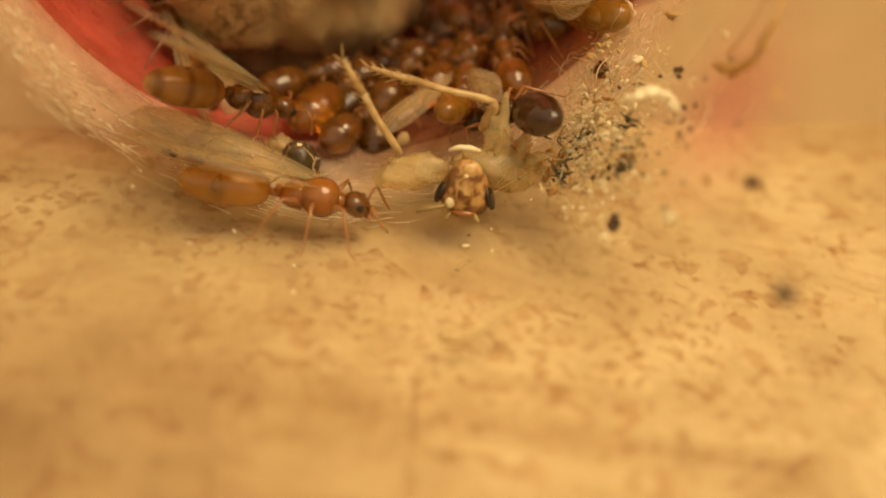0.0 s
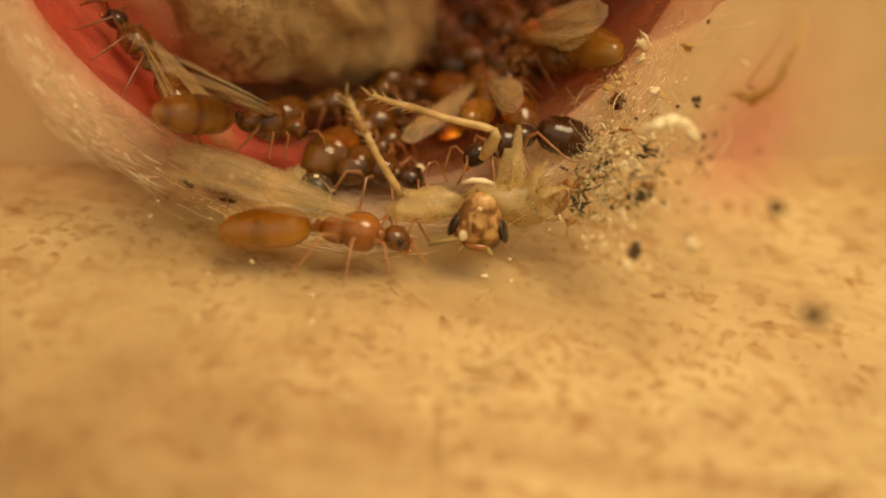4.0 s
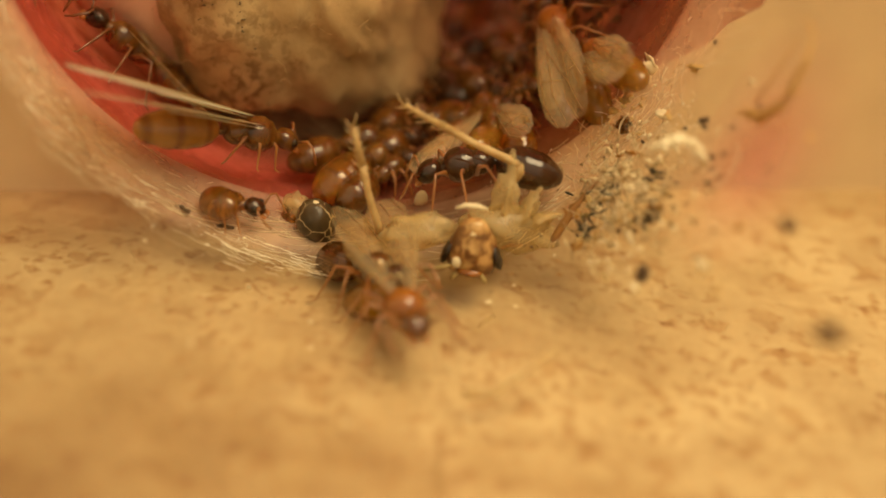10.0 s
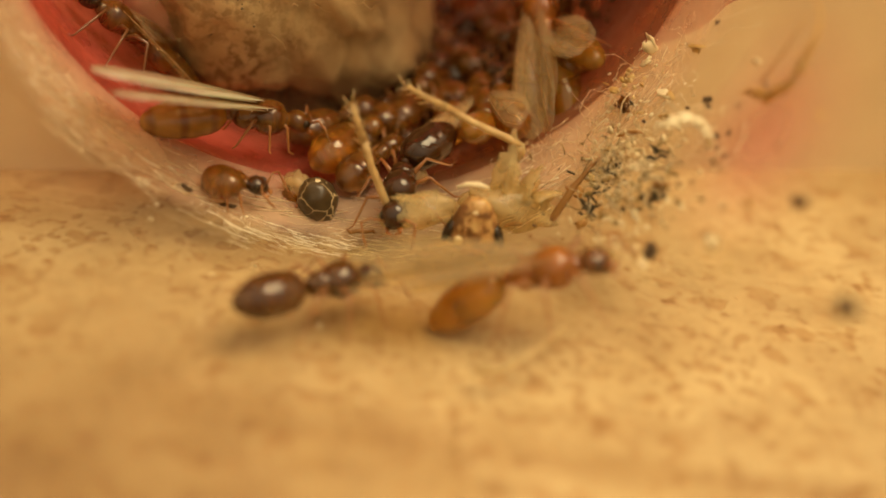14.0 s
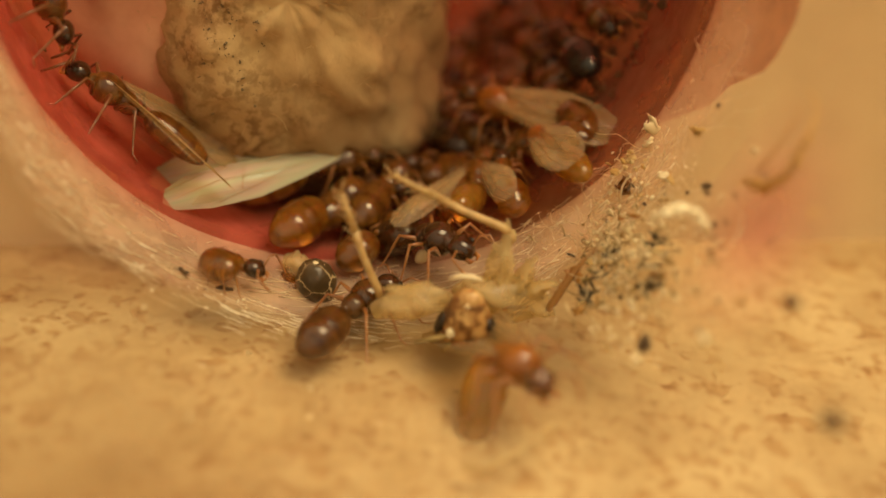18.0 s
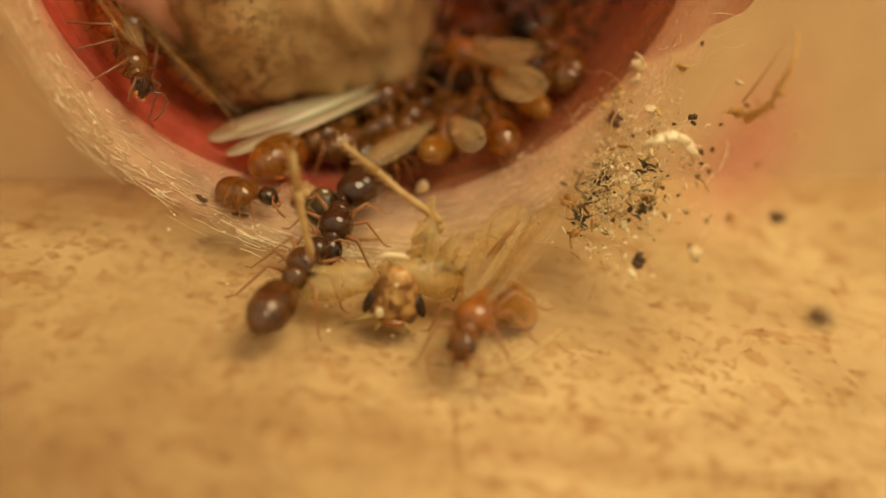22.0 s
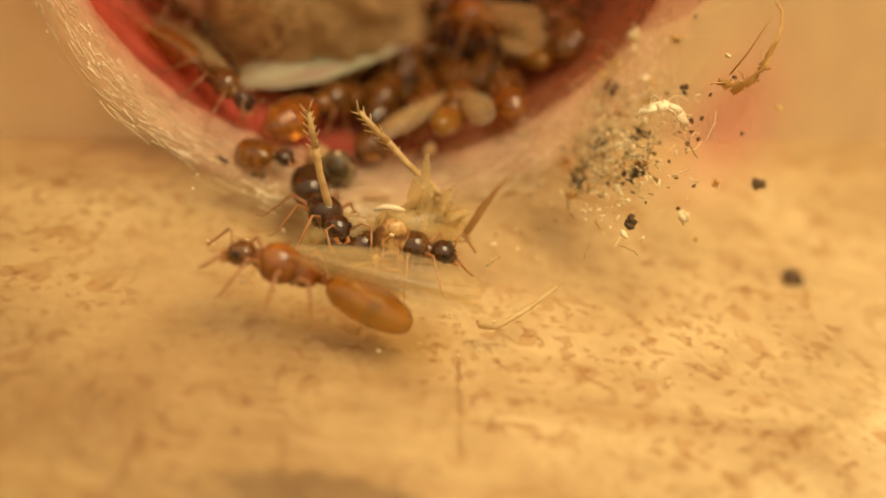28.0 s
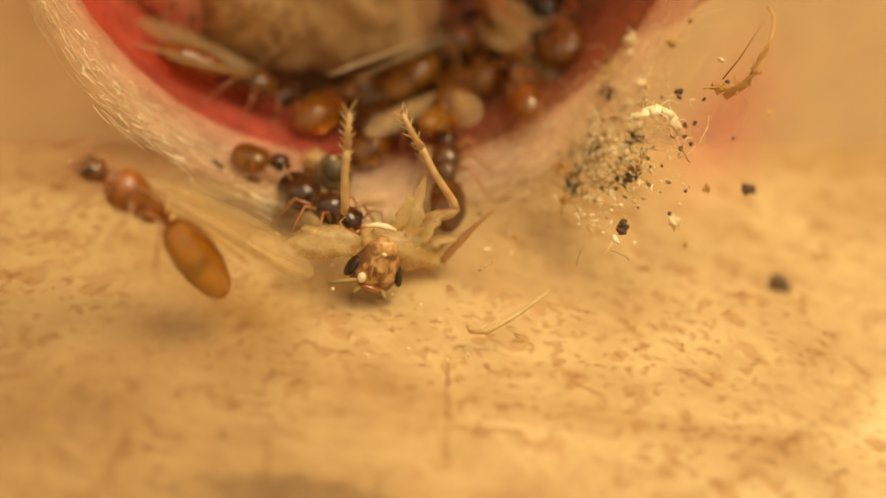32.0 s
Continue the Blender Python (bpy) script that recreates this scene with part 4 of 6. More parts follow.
for pts, rr in ((((0.7, 0.9, 1.4), (0.72, 1.05, 2.3), (0.79, 1.27, 3.2)), (0.34, 0.24, 0.06)), (((1.1, 1.0, 1.3), (1.5, 1.2, 2.0), (1.75, 1.3, 2.5)), (0.3, 0.22, 0.05)), (((-1.0, 0.5, 1.3), (-1.8, 0.4, 1.5), (-2.7, 0.2, 1.3)), (0.2, 0.3, 0.08)), (((1.3, 1.1, 1.3), (1.9, 1.1, 1.6), (2.4, 1.2, 1.7)), (0.25, 0.2, 0.06))):
    bm = bmesh.new()
    a, b = Vector(pts[0]), Vector(pts[2])
    way = [math.degrees(v) for v in (b - a).to_track_quat("X", "Z").to_euler()]
    blob(bm, (a + b) / 2, ((b - a).length * 0.5, rr[0] * 1.15, 0.10), way, 16, 14, egg_skin, rough=0.75, seed=rr[1] * 50)
    blob(bm, a.lerp(b, 0.35) + Vector((0.12, 0.05, -0.1)), ((b - a).length * 0.36, 0.12, rr[0] * 0.9), way, 14, 12, egg_skin, rough=0.8, seed=rr[0] * 90)
    part("skin_shard", bm, M_SKIN, cricket, "thin translucent skin shard")
hind_legs = []
for length in (3.5, 3.9):
    # the foot's tip lies at the origin, the shank below it
    bm = bmesh.new()
    tube(bm, [(0.03, 0, -length), (0.05, 0, -length * 0.92), (-0.02, 0, -length * 0.6), (0.02, 0, -length * 0.36)], [0.10, 0.13, 0.11, 0.12], 8)
    ob = part("hind_leg", bm, M_STRAW, cricket, "straw-coloured spiny hind leg")
    hind_legs.append(ob)
    bm = bmesh.new()
    tube(bm, [(0.02, 0, -length * 0.36), (0.0, 0, -length * 0.2), (0.03, 0, -0.1)], [0.12, 0.10, 0.07], 7)
    part("tarsus", bm, M_STRAW, ob)
    for k in range(16):
        f = length * (0.02 + 0.035 * k)
        sg = -1 if k % 2 else 1
        bm = bmesh.new()
        tube(bm, [(0, 0, -f), (sg * rnd.uniform(0.14, 0.26), rnd.uniform(-0.12, 0.08), -f + rnd.uniform(0.22, 0.42))], [0.05, 0.010], 5)
        part("spine", bm, M_STRAW, ob)
bm = bmesh.new()
tube(bm, [(0.05, 0, -3.88), (-0.15, 0.05, -3.98), (-0.62, 0.1, -3.9), (-1.05, 0.12, -3.78)], [0.12, 0.17, 0.21, 0.12], 8)
part("femur_stump", bm, M_STRAW, hind_legs[1], "torn straw-coloured thigh")
bm = bmesh.new()
tube(bm, [(2.25, 1.1, 0.75), (2.35, 1.15, 0.95), (2.75, 1.4, 1.75), (3.05, 1.6, 2.2), (3.45, 1.8, 2.75)], [0.06, 0.12, 0.12, 0.07, 0.05], 7)
part("middle_leg", bm, M_BROWNBIT, cricket, "dull brown middle leg")

# pale flecks on the tube's floor, added for its small glints
for i in range(22):
    p, s = rnd.uniform(-6.5, 5.5), rnd.uniform(-9.5, -2.0)
    ob = thing("fleck", "tiny pale fleck added for a glint on the tube floor", "crumb", Matrix.Translation(surf(p, s, 0.03) * MM), "flecks on the tube floor")
    bm = bmesh.new()
    chip(bm, (0, 0, 0), rnd.uniform(0.04, 0.10), rnd, 0.3)
    part("grain", bm, M_CREAM, ob, smooth=False)


# ---- ants ----
def egg(p):
    return lambda u: 1 + p * u


FORE = ((0, 0), (0.10, 0.05), (0.35, 0.115), (0.62, 0.16), (0.84, 0.165), (0.96, 0.11), (1, 0.02), (0.96, -0.06), (0.8, -0.125), (0.55, -0.15), (0.3, -0.10), (0.1, -0.04))


def wing(bm, length, width=1.0, bulge=0.12):
    """A thin, slightly arched blade along -x from its root at the origin."""
    top, low = [], []
    for u, v in FORE:
        z = bulge * math.sin(math.pi * u) * 0.5
        top.append(bm.verts.new(Vector((-u * length, v * length * width, z + 0.006)) * MM))
        low.append(bm.verts.new(Vector((-u * length, v * length * width, z - 0.006)) * MM))
    bm.faces.new(top)
    bm.faces.new(low[::-1])
    n = len(top)
    for k in range(n):
        bm.faces.new((top[k], low[k], low[(k + 1) % n], top[(k + 1) % n]))
    return bm


def veins(bm, length):
    for pts in (((0, 0.02), (0.4, 0.10), (0.75, 0.145), (0.97, 0.09)), ((0, 0), (0.45, 0.02), (0.7, 0.06), (0.95, 0.02)), ((0.3, 0.01), (0.6, -0.07), (0.75, -0.1)), ((0.55, 0.12), (0.58, 0.03), (0.62, -0.06))):
        tube(bm, [Vector((-u * length, v * length * 0.8, 0.06 * math.sin(math.pi * u) + 0.012)) for u, v in pts], 0.011, 4)
    return bm


LEG_SHAPES = {
    "stand": (((0.55, 0.25), (0.95, 0.85), (1.35, 1.45)), ((0.05, 0.28), (0.0, 1.0), (-0.05, 1.65)), ((-0.35, 0.25), (-0.9, 0.85), (-1.6, 1.45))),
    "tucked": (((0.45, 0.2), (0.7, 0.55), (0.95, 0.65)), ((0.05, 0.22), (0.05, 0.6), (0.2, 0.75)), ((-0.3, 0.2), (-0.6, 0.55), (-0.95, 0.6))),
}
STYLES = {
    # thorax, head, gaster, legs, wings, sizes: head (x, y, z), thorax, gaster, gaster droop
    "winged": dict(thorax="M_RUST", head="M_BROWN", gaster="M_YELLOW", leg="M_LEG", wings=True, hs=(0.46, 0.42, 0.36), ts=(0.98, 0.60, 0.60), gs=(1.38, 0.66, 0.62), gap=0.42, droop=-6),
    "winged_dark": dict(thorax="M_BROWN", head="M_DARK", gaster="M_BROWN", leg="M_LEGD", wings=True, hs=(0.42, 0.40, 0.34), ts=(0.95, 0.52, 0.52), gs=(1.25, 0.52, 0.48), gap=0.42, droop=-6),
    "queen": dict(thorax="M_BROWN", head="M_DARK", gaster="M_BROWN", leg="M_LEG", wings=False, hs=(0.48, 0.44, 0.38), ts=(0.90, 0.60, 0.58), gs=(1.12, 0.69, 0.65), gap=0.2, droop=-8),
    "worker": dict(thorax="M_AMBER", head="M_DARK", gaster="M_AMBER", leg="M_LEG", wings=False, hs=(0.42, 0.38, 0.34), ts=(0.70, 0.40, 0.42), gs=(0.85, 0.62, 0.60), gap=0.34, droop=-8),
}
MESHES = {}
MAT = dict(M_RUST=M_RUST, M_BROWN=M_BROWN, M_YELLOW=M_YELLOW, M_HONEY=M_HONEY, M_LEG=M_LEG, M_LEGD=M_LEGD, M_DARK=M_DARK, M_UMBER=M_UMBER, M_BLACK=M_BLACK, M_AMBER=M_AMBER, M_EYE=M_EYE, M_WING=M_WING, M_PEARL=M_PEARL, M_VEIN=M_VEIN, M_GREY=M_GREY)


def ant(label, style, m, size=1.0, legs="stand", colours=None, wing_turn=(10, -6), name="ant", gaster_turn=None, spread=1.0):
    """One ant, head along +x, standing at the pose m. Its parts are meshes of their own."""
    st = dict(STYLES[style], **(colours or {}))
    mats = MAT
    h = 0.95
    root = thing(name, label, "ant", m, "ants at the tube's mouth")

    def bit(nm, key, make, mat, parent=root, at=None):
        k = (nm, key, mat, size)
        if k not in MESHES:
            bm = bmesh.new()
            make(bm)
            for v in bm.verts:
                v.co *= size
            MESHES[k] = link(nm, bm, mats[mat], parent)
            ob = MESHES[k]
        else:
            ob = new(nm, MESHES[k].data)
            ob.parent = parent
        if at:
            ob.matrix_local = at
        return ob

    tx, ty, tz = st["ts"]

    def thorax(bm):
        blob(bm, (0.12 * tx, 0, h), (0.72 * tx, ty, tz), (0, 4, 0), 16, 12, egg(0.18))
        blob(bm, (-0.55 * tx, 0, h - 0.06), (0.52 * tx, ty * 0.72, tz * 0.74), (0, -18, 0), 14, 10, egg(0.12))
        blob(bm, (0.72 * tx, 0, h - 0.05), (0.34 * tx, ty * 0.5, tz * 0.52), (0, 14, 0), 12, 8)
    bit("thorax", (style, "t"), thorax, st["thorax"])
    hx, hy, hz = st["hs"]
    hc = Vector((tx + hx * 0.72, 0, h - 0.06))
    head = bit("head", (style, "h"), lambda bm: blob(bm, hc, (hx, hy, hz), (0, 28, 0), 16, 12, egg(-0.10)), st["head"])
    for sgn in (1, -1):
        bit("eye", (style, "e", sgn), lambda bm: blob(bm, hc + Vector((hx * 0.2, sgn * hy * 0.86, hz * 0.25)), (0.13, 0.07, 0.15), (0, 20, 0), 8, 6), "M_EYE", head)
        bit("mandible", (style, "m", sgn), lambda bm: tube(bm, [hc + Vector((hx * 0.72, sgn * 0.2, -hz * 0.55)), hc + Vector((hx * 1.02, sgn * 0.2, -hz * 0.75)), hc + Vector((hx * 1.12, sgn * 0.04, -hz * 0.85))], [0.10, 0.08, 0.03]), "M_RUST", head)
        bit("antenna", (style, "a", sgn), lambda bm: tube(bm, [hc + Vector((hx * 0.62, sgn * 0.16, 0.02)), hc + Vector((hx * 0.9, sgn * 0.55, 0.34)), hc + Vector((hx * 1.15, sgn * 0.85, 0.25)), hc + Vector((hx * 1.75, sgn * 0.8, -0.15)), hc + Vector((hx * 2.2, sgn * 0.7, -0.4))], [0.04, 0.04, 0.045, 0.05, 0.035]), st["leg"], head)
    gx, gy, gz = st["gs"]
    px = -tx - st["gap"] * 0.35

    def petiole(bm):
        blob(bm, (px, 0, h - 0.12), (st["gap"] * 0.62, 0.14, 0.13), seg=10, rings=8)
        blob(bm, (px + 0.06, 0, h + 0.02), (0.11, 0.17, 0.19), seg=10, rings=8)
    bit("petiole", (style, "p"), petiole, st["thorax"])
    dr = gaster_turn or (0, st["droop"], 0)
    root_g = Vector((px - st["gap"] * 0.35, 0, h - 0.06)) * size * MM

    def gaster(bm):
        blob(bm, (-gx, 0, 0), (gx, gy, gz), (0, 0, 0), 22, 30, lambda u: (1 + 0.08 * u) * max(1 - u * u, 0.03) ** -0.13 * (1 - (0.12 if st["wings"] else 0.42) * max(0, -u - 0.4)) * (1.0 + 0.05 * ((u * 2.1 + 0.4) % 1.0)))
    g = bit("gaster", (style, "g"), gaster, st["gaster"], at=Matrix.Translation(root_g) @ pose(0, 0, 0, *dr))
    if st["gaster"] == "M_YELLOW":
        bit("gut_spot", (style, "s"), lambda bm: blob(bm, (-gx * 1.1, 0, -gz * 0.28), (0.24, gy * 0.5, gz * 0.45), seg=12, rings=8), "M_HONEY", g)
    for i, (hip, knee, foot) in enumerate(LEG_SHAPES[legs]):
        for sgn in (1, -1):
            def leg(bm, hip=hip, knee=knee, foot=foot, sgn=sgn):
                top = h + 0.22 - (0.3 if legs == "tucked" else 0)
                tube(bm, [(hip[0] * tx, sgn * hip[1], h - 0.35), ((hip[0] * 0.6 + knee[0] * 0.4) * tx, sgn * (hip[1] * 0.6 + knee[1] * 0.4), h + 0.05), (knee[0] * tx, sgn * knee[1], top),
                          ((knee[0] + foot[0]) / 2 * tx, sgn * (knee[1] + foot[1]) / 2, top * 0.52), (foot[0] * tx, sgn * foot[1], 0.07), (foot[0] * 1.16 * tx, sgn * foot[1] * 1.15, 0.03)],
                     [0.08, 0.085, 0.055, 0.045, 0.03, 0.02], 7)
            bit("leg", (style, legs, i, sgn), leg, st["leg"])
    long = st.get("wing_length", 5.2)
    if st["wings"]:
        for sgn in (1, -1):
            at = Matrix.Translation(Vector((0.28 * tx, sgn * ty * 0.45, h + tz * 0.72)) * size * MM) @ pose(0, 0, 0, 18 * sgn, wing_turn[1], -sgn * wing_turn[0] * spread)
            w = bit("forewing", (style, "fw", long), lambda bm: wing(bm, long, 0.8), st.get("wing", "M_WING"), at=at)
            bit("venation", (style, "v", long), lambda bm: veins(bm, long), "M_VEIN", w)
            at2 = Matrix.Translation(Vector((0.0, sgn * ty * 0.5, h + tz * 0.55)) * size * MM) @ pose(0, 0, 0, 12 * sgn, wing_turn[1] + 2, -sgn * (wing_turn[0] + 8) * spread)
            bit("hindwing", (style, "hw"), lambda bm: wing(bm, 3.6, 0.85), st.get("wing", "M_WING"), at=at2)
    return root


rust_ant = ant("winged ant with rust-red thorax and amber-yellow gaster, walking", "winged", at_mm(-3.39, 0.72, 0.75, 0, 8, 16), 1, wing_turn=(5, 8), colours=dict(wing_length=6.0))
brown_queen = ant("shiny brown wingless queen ant, legs honey-coloured, on the clear tube", "queen", at_mm(-2.07, 5.47, 1.03, -9, -7, 89), 0.92, colours=dict(thorax="M_UMBER", gaster="M_UMBER"))
dark_queen = ant("dark brown glossy wingless ant feeding at the cricket", "queen", at_mm(1.71, 4.93, 2.12, -15, 22, 165), 0.93, colours=dict(thorax="M_DARK", gaster="M_DARK"))
mouth_ant = ant("winged ant with yellow gaster and shining wings at the mouth", "winged", at_mm(-6.93, 4.39, 1.70, 1, 21, 20), 0.95, legs="tucked", wing_turn=(1.5, 5), colours=dict(thorax="M_BROWN", wing_length=6.9, wing="M_PEARL", gaster="M_HONEY"))
wall_ant = ant("dark brown winged ant climbing the red wall of the tube", "winged_dark", at_mm(-10.77, 8.40, 2.98, 21, -26, 156), 0.95)
climbing_ant = ant("brown winged ant with amber gaster walking down the red wall", "winged_dark", at_mm(-12.55, 3.52, 6.08, -52, 34, -50), 0.95, colours=dict(gaster="M_AMBER"))
deep_winged_ant = ant("winged ant with yellow gaster deep in the red tube", "winged", at_mm(3.12, 9.53, 4.58, -45, 20, 125), 1.05, wing_turn=(1, 8), spread=0.45, colours=dict(wing_length=4.9))
yellow_ant = ant("winged ant with golden yellow gaster turned to the tube mouth", "winged", at_mm(0.07, 10.78, 2.49, -29, -10, 88), 0.82, colours=dict(thorax="M_AMBER"), wing_turn=(24, 10), legs="tucked", gaster_turn=(0, 26, 0))
amber_worker = ant("amber ant with a round shiny gaster sitting on the collar", "worker", at_mm(1.29, 8.72, 2.81, -34, -3, 102), 0.9, legs="tucked")
dead_worker = ant("dead amber worker ant with dark head, lying on the collar", "worker", at_mm(-6.94, 2.63, 1.36, 0, -2, -8), 0.82, legs="tucked", colours=dict(thorax="M_AMBER"), gaster_turn=(0, 8, 155))
cluster_ant_b = ant("brown ant with a bright glint on its gaster in the cluster", "queen", at_mm(-4.79, 10.53, 1.17, -2, -1, 69), 0.84, legs="tucked")
cluster_ant_c = ant("ant with a swollen see-through amber gaster in the cluster", "queen", at_mm(-5.36, 7.33, 1.20, 2, 6, 38), 1.06, legs="tucked", colours=dict(gaster="M_AMBER"))
cluster_ant_e = ant("brown worker ant with dark head in the cluster", "worker", at_mm(-2.57, 6.36, 1.19, -6, -5, 59), 0.96, legs="tucked", colours=dict(thorax="M_BROWN", gaster="M_BROWN"))
cluster_ant_g = ant("brown ant with amber gaster deep in the mouth", "queen", at_mm(-3.44, 12.80, 1.38, -11, -8, 68), 0.82, legs="tucked", colours=dict(gaster="M_AMBER"))
deep_ant_a = ant("dark ant with black gaster deep in the tube", "queen", at_mm(2.96, 13.93, 6.03, -58, -10, 100), 0.9, legs="tucked", colours=dict(gaster="M_BLACK", thorax="M_DARK"))
deep_ant_b = ant("brown ant deep beside the cotton plug", "queen", at_mm(0.62, 13.19, 3.27, 38, -1, -73), 0.9, legs="tucked")
deep_ant_c = ant("amber ant deep beside the cotton plug", "worker", at_mm(-1.49, 17.75, 2.74, 31, 12, -93), 1.05, legs="tucked")
deep_ant_d = ant("brown ant with glossy gaster deep in the tube", "queen", at_mm(0.45, 16.05, 3.80, -42, -3, 103), 0.9, legs="tucked", colours=dict(gaster="M_AMBER"))
deep_ant_e = ant("brown ant deep in the shadow of the plug", "worker", at_mm(-1.36, 13.54, 2.14, -25, 9, 125), 1, legs="tucked", colours=dict(thorax="M_BROWN", gaster="M_BROWN"))
deep_ant_f = ant("dark ant in the shadow under the plug", "queen", at_mm(0.78, 14.99, 3.88, -17, 41, 171), 0.85, legs="tucked", colours=dict(gaster="M_DARK"))
deep_ant_g = ant("amber ant beside others deep in the tube", "worker", at_mm(1.66, 9.80, 3.35, -5, -38, 24), 1, legs="tucked")
deep_ant_h = ant("winged ant with amber gaster deep in the tube", "winged", at_mm(4.22, 9.89, 6.26, -56, 26, 122), 0.8, legs="tucked", wing_turn=(2, 6), spread=0.5)
crowd_ant_a = ant("brown ant packed among others at the tube mouth", "queen", at_mm(-2.9, 9.05, 1.12, -5, 0, 69), 0.9, legs="tucked", colours=dict(gaster="M_UMBER", thorax="M_UMBER"))
crowd_ant_c = ant("brown ant packed among others at the tube mouth", "queen", at_mm(-1.91, 7.60, 1.38, -8, -11, 51), 0.9, legs="tucked", colours=dict(gaster="M_BROWN"))
crowd_ant_f = ant("amber ant packed among others at the tube mouth", "queen", at_mm(-2.53, 10.77, 1.44, -9, 13, 158), 0.9, legs="tucked", colours=dict(gaster="M_AMBER"))
crowd_ant_g = ant("amber ant packed among others at the tube mouth", "worker", at_mm(0.31, 9.51, 2.41, -21, -21, 62), 1.05, legs="tucked", colours=dict(gaster="M_AMBER"))
inner_ant_a = ant("brown ant crowded on the inner wall of the red tube", "queen", at_mm(-0.85, 20.51, 3.82, -10, -41, 31), 0.92, legs="tucked", colours=dict(gaster="M_BROWN"))
inner_ant_b = ant("amber ant crowded on the inner wall of the red tube", "worker", at_mm(-2.03, 16.41, 2.22, 24, 14, -102), 1, legs="tucked", colours=dict(gaster="M_AMBER", thorax="M_BROWN"))
inner_ant_c = ant("dark brown ant crowded on the inner wall of the red tube", "queen", at_mm(0.66, 15.40, 3.86, 0, -42, 15), 0.92, legs="tucked", colours=dict(gaster="M_DARK"))
inner_ant_d = ant("brown ant crowded on the inner wall of the red tube", "queen", at_mm(1.45, 17.31, 5.24, 53, -1, -73), 0.92, legs="tucked", colours=dict(gaster="M_BROWN"))
inner_ant_e = ant("brown ant crowded on the inner wall of the red tube", "worker", at_mm(1.25, 12.21, 3.57, 4, 41, -158), 1, legs="tucked", colours=dict(gaster="M_BROWN", thorax="M_BROWN"))
inner_ant_f = ant("dark brown ant crowded on the inner wall of the red tube", "queen", at_mm(-2.71, 13.63, 1.61, -16, 10, 135), 0.92, legs="tucked", colours=dict(gaster="M_DARK"))
inner_ant_g = ant("brown ant crowded on the inner wall of the red tube", "queen", at_mm(2.64, 11.21, 4.59, -48, 4, 109), 0.92, legs="tucked", colours=dict(gaster="M_BROWN"))
inner_ant_h = ant("brown ant crowded on the inner wall of the red tube", "worker", at_mm(1.82, 9.62, 3.41, -29, 28, 145), 1, legs="tucked", colours=dict(gaster="M_BROWN", thorax="M_BROWN"))
inner_ant_i = ant("brown ant crowded on the inner wall of the red tube", "queen", at_mm(3.82, 13.30, 7.24, 66, -1, -74), 0.92, legs="tucked", colours=dict(gaster="M_BROWN"))
inner_ant_j = ant("brown ant crowded on the inner wall of the red tube", "worker", at_mm(-0.34, 18.72, 3.80, -32, 30, 144), 1, legs="tucked", colours=dict(gaster="M_BROWN", thorax="M_BROWN"))
inner_ant_k = ant("amber ant crowded on the inner wall of the red tube", "worker", at_mm(1.95, 14.61, 4.90, 51, -6, -69), 1, legs="tucked", colours=dict(gaster="M_AMBER", thorax="M_BROWN"))
inner_ant_l = ant("brown ant crowded on the inner wall of the red tube", "queen", at_mm(-1.43, 14.62, 2.25, 27, -5, -65), 0.92, legs="tucked", colours=dict(gaster="M_BROWN"))


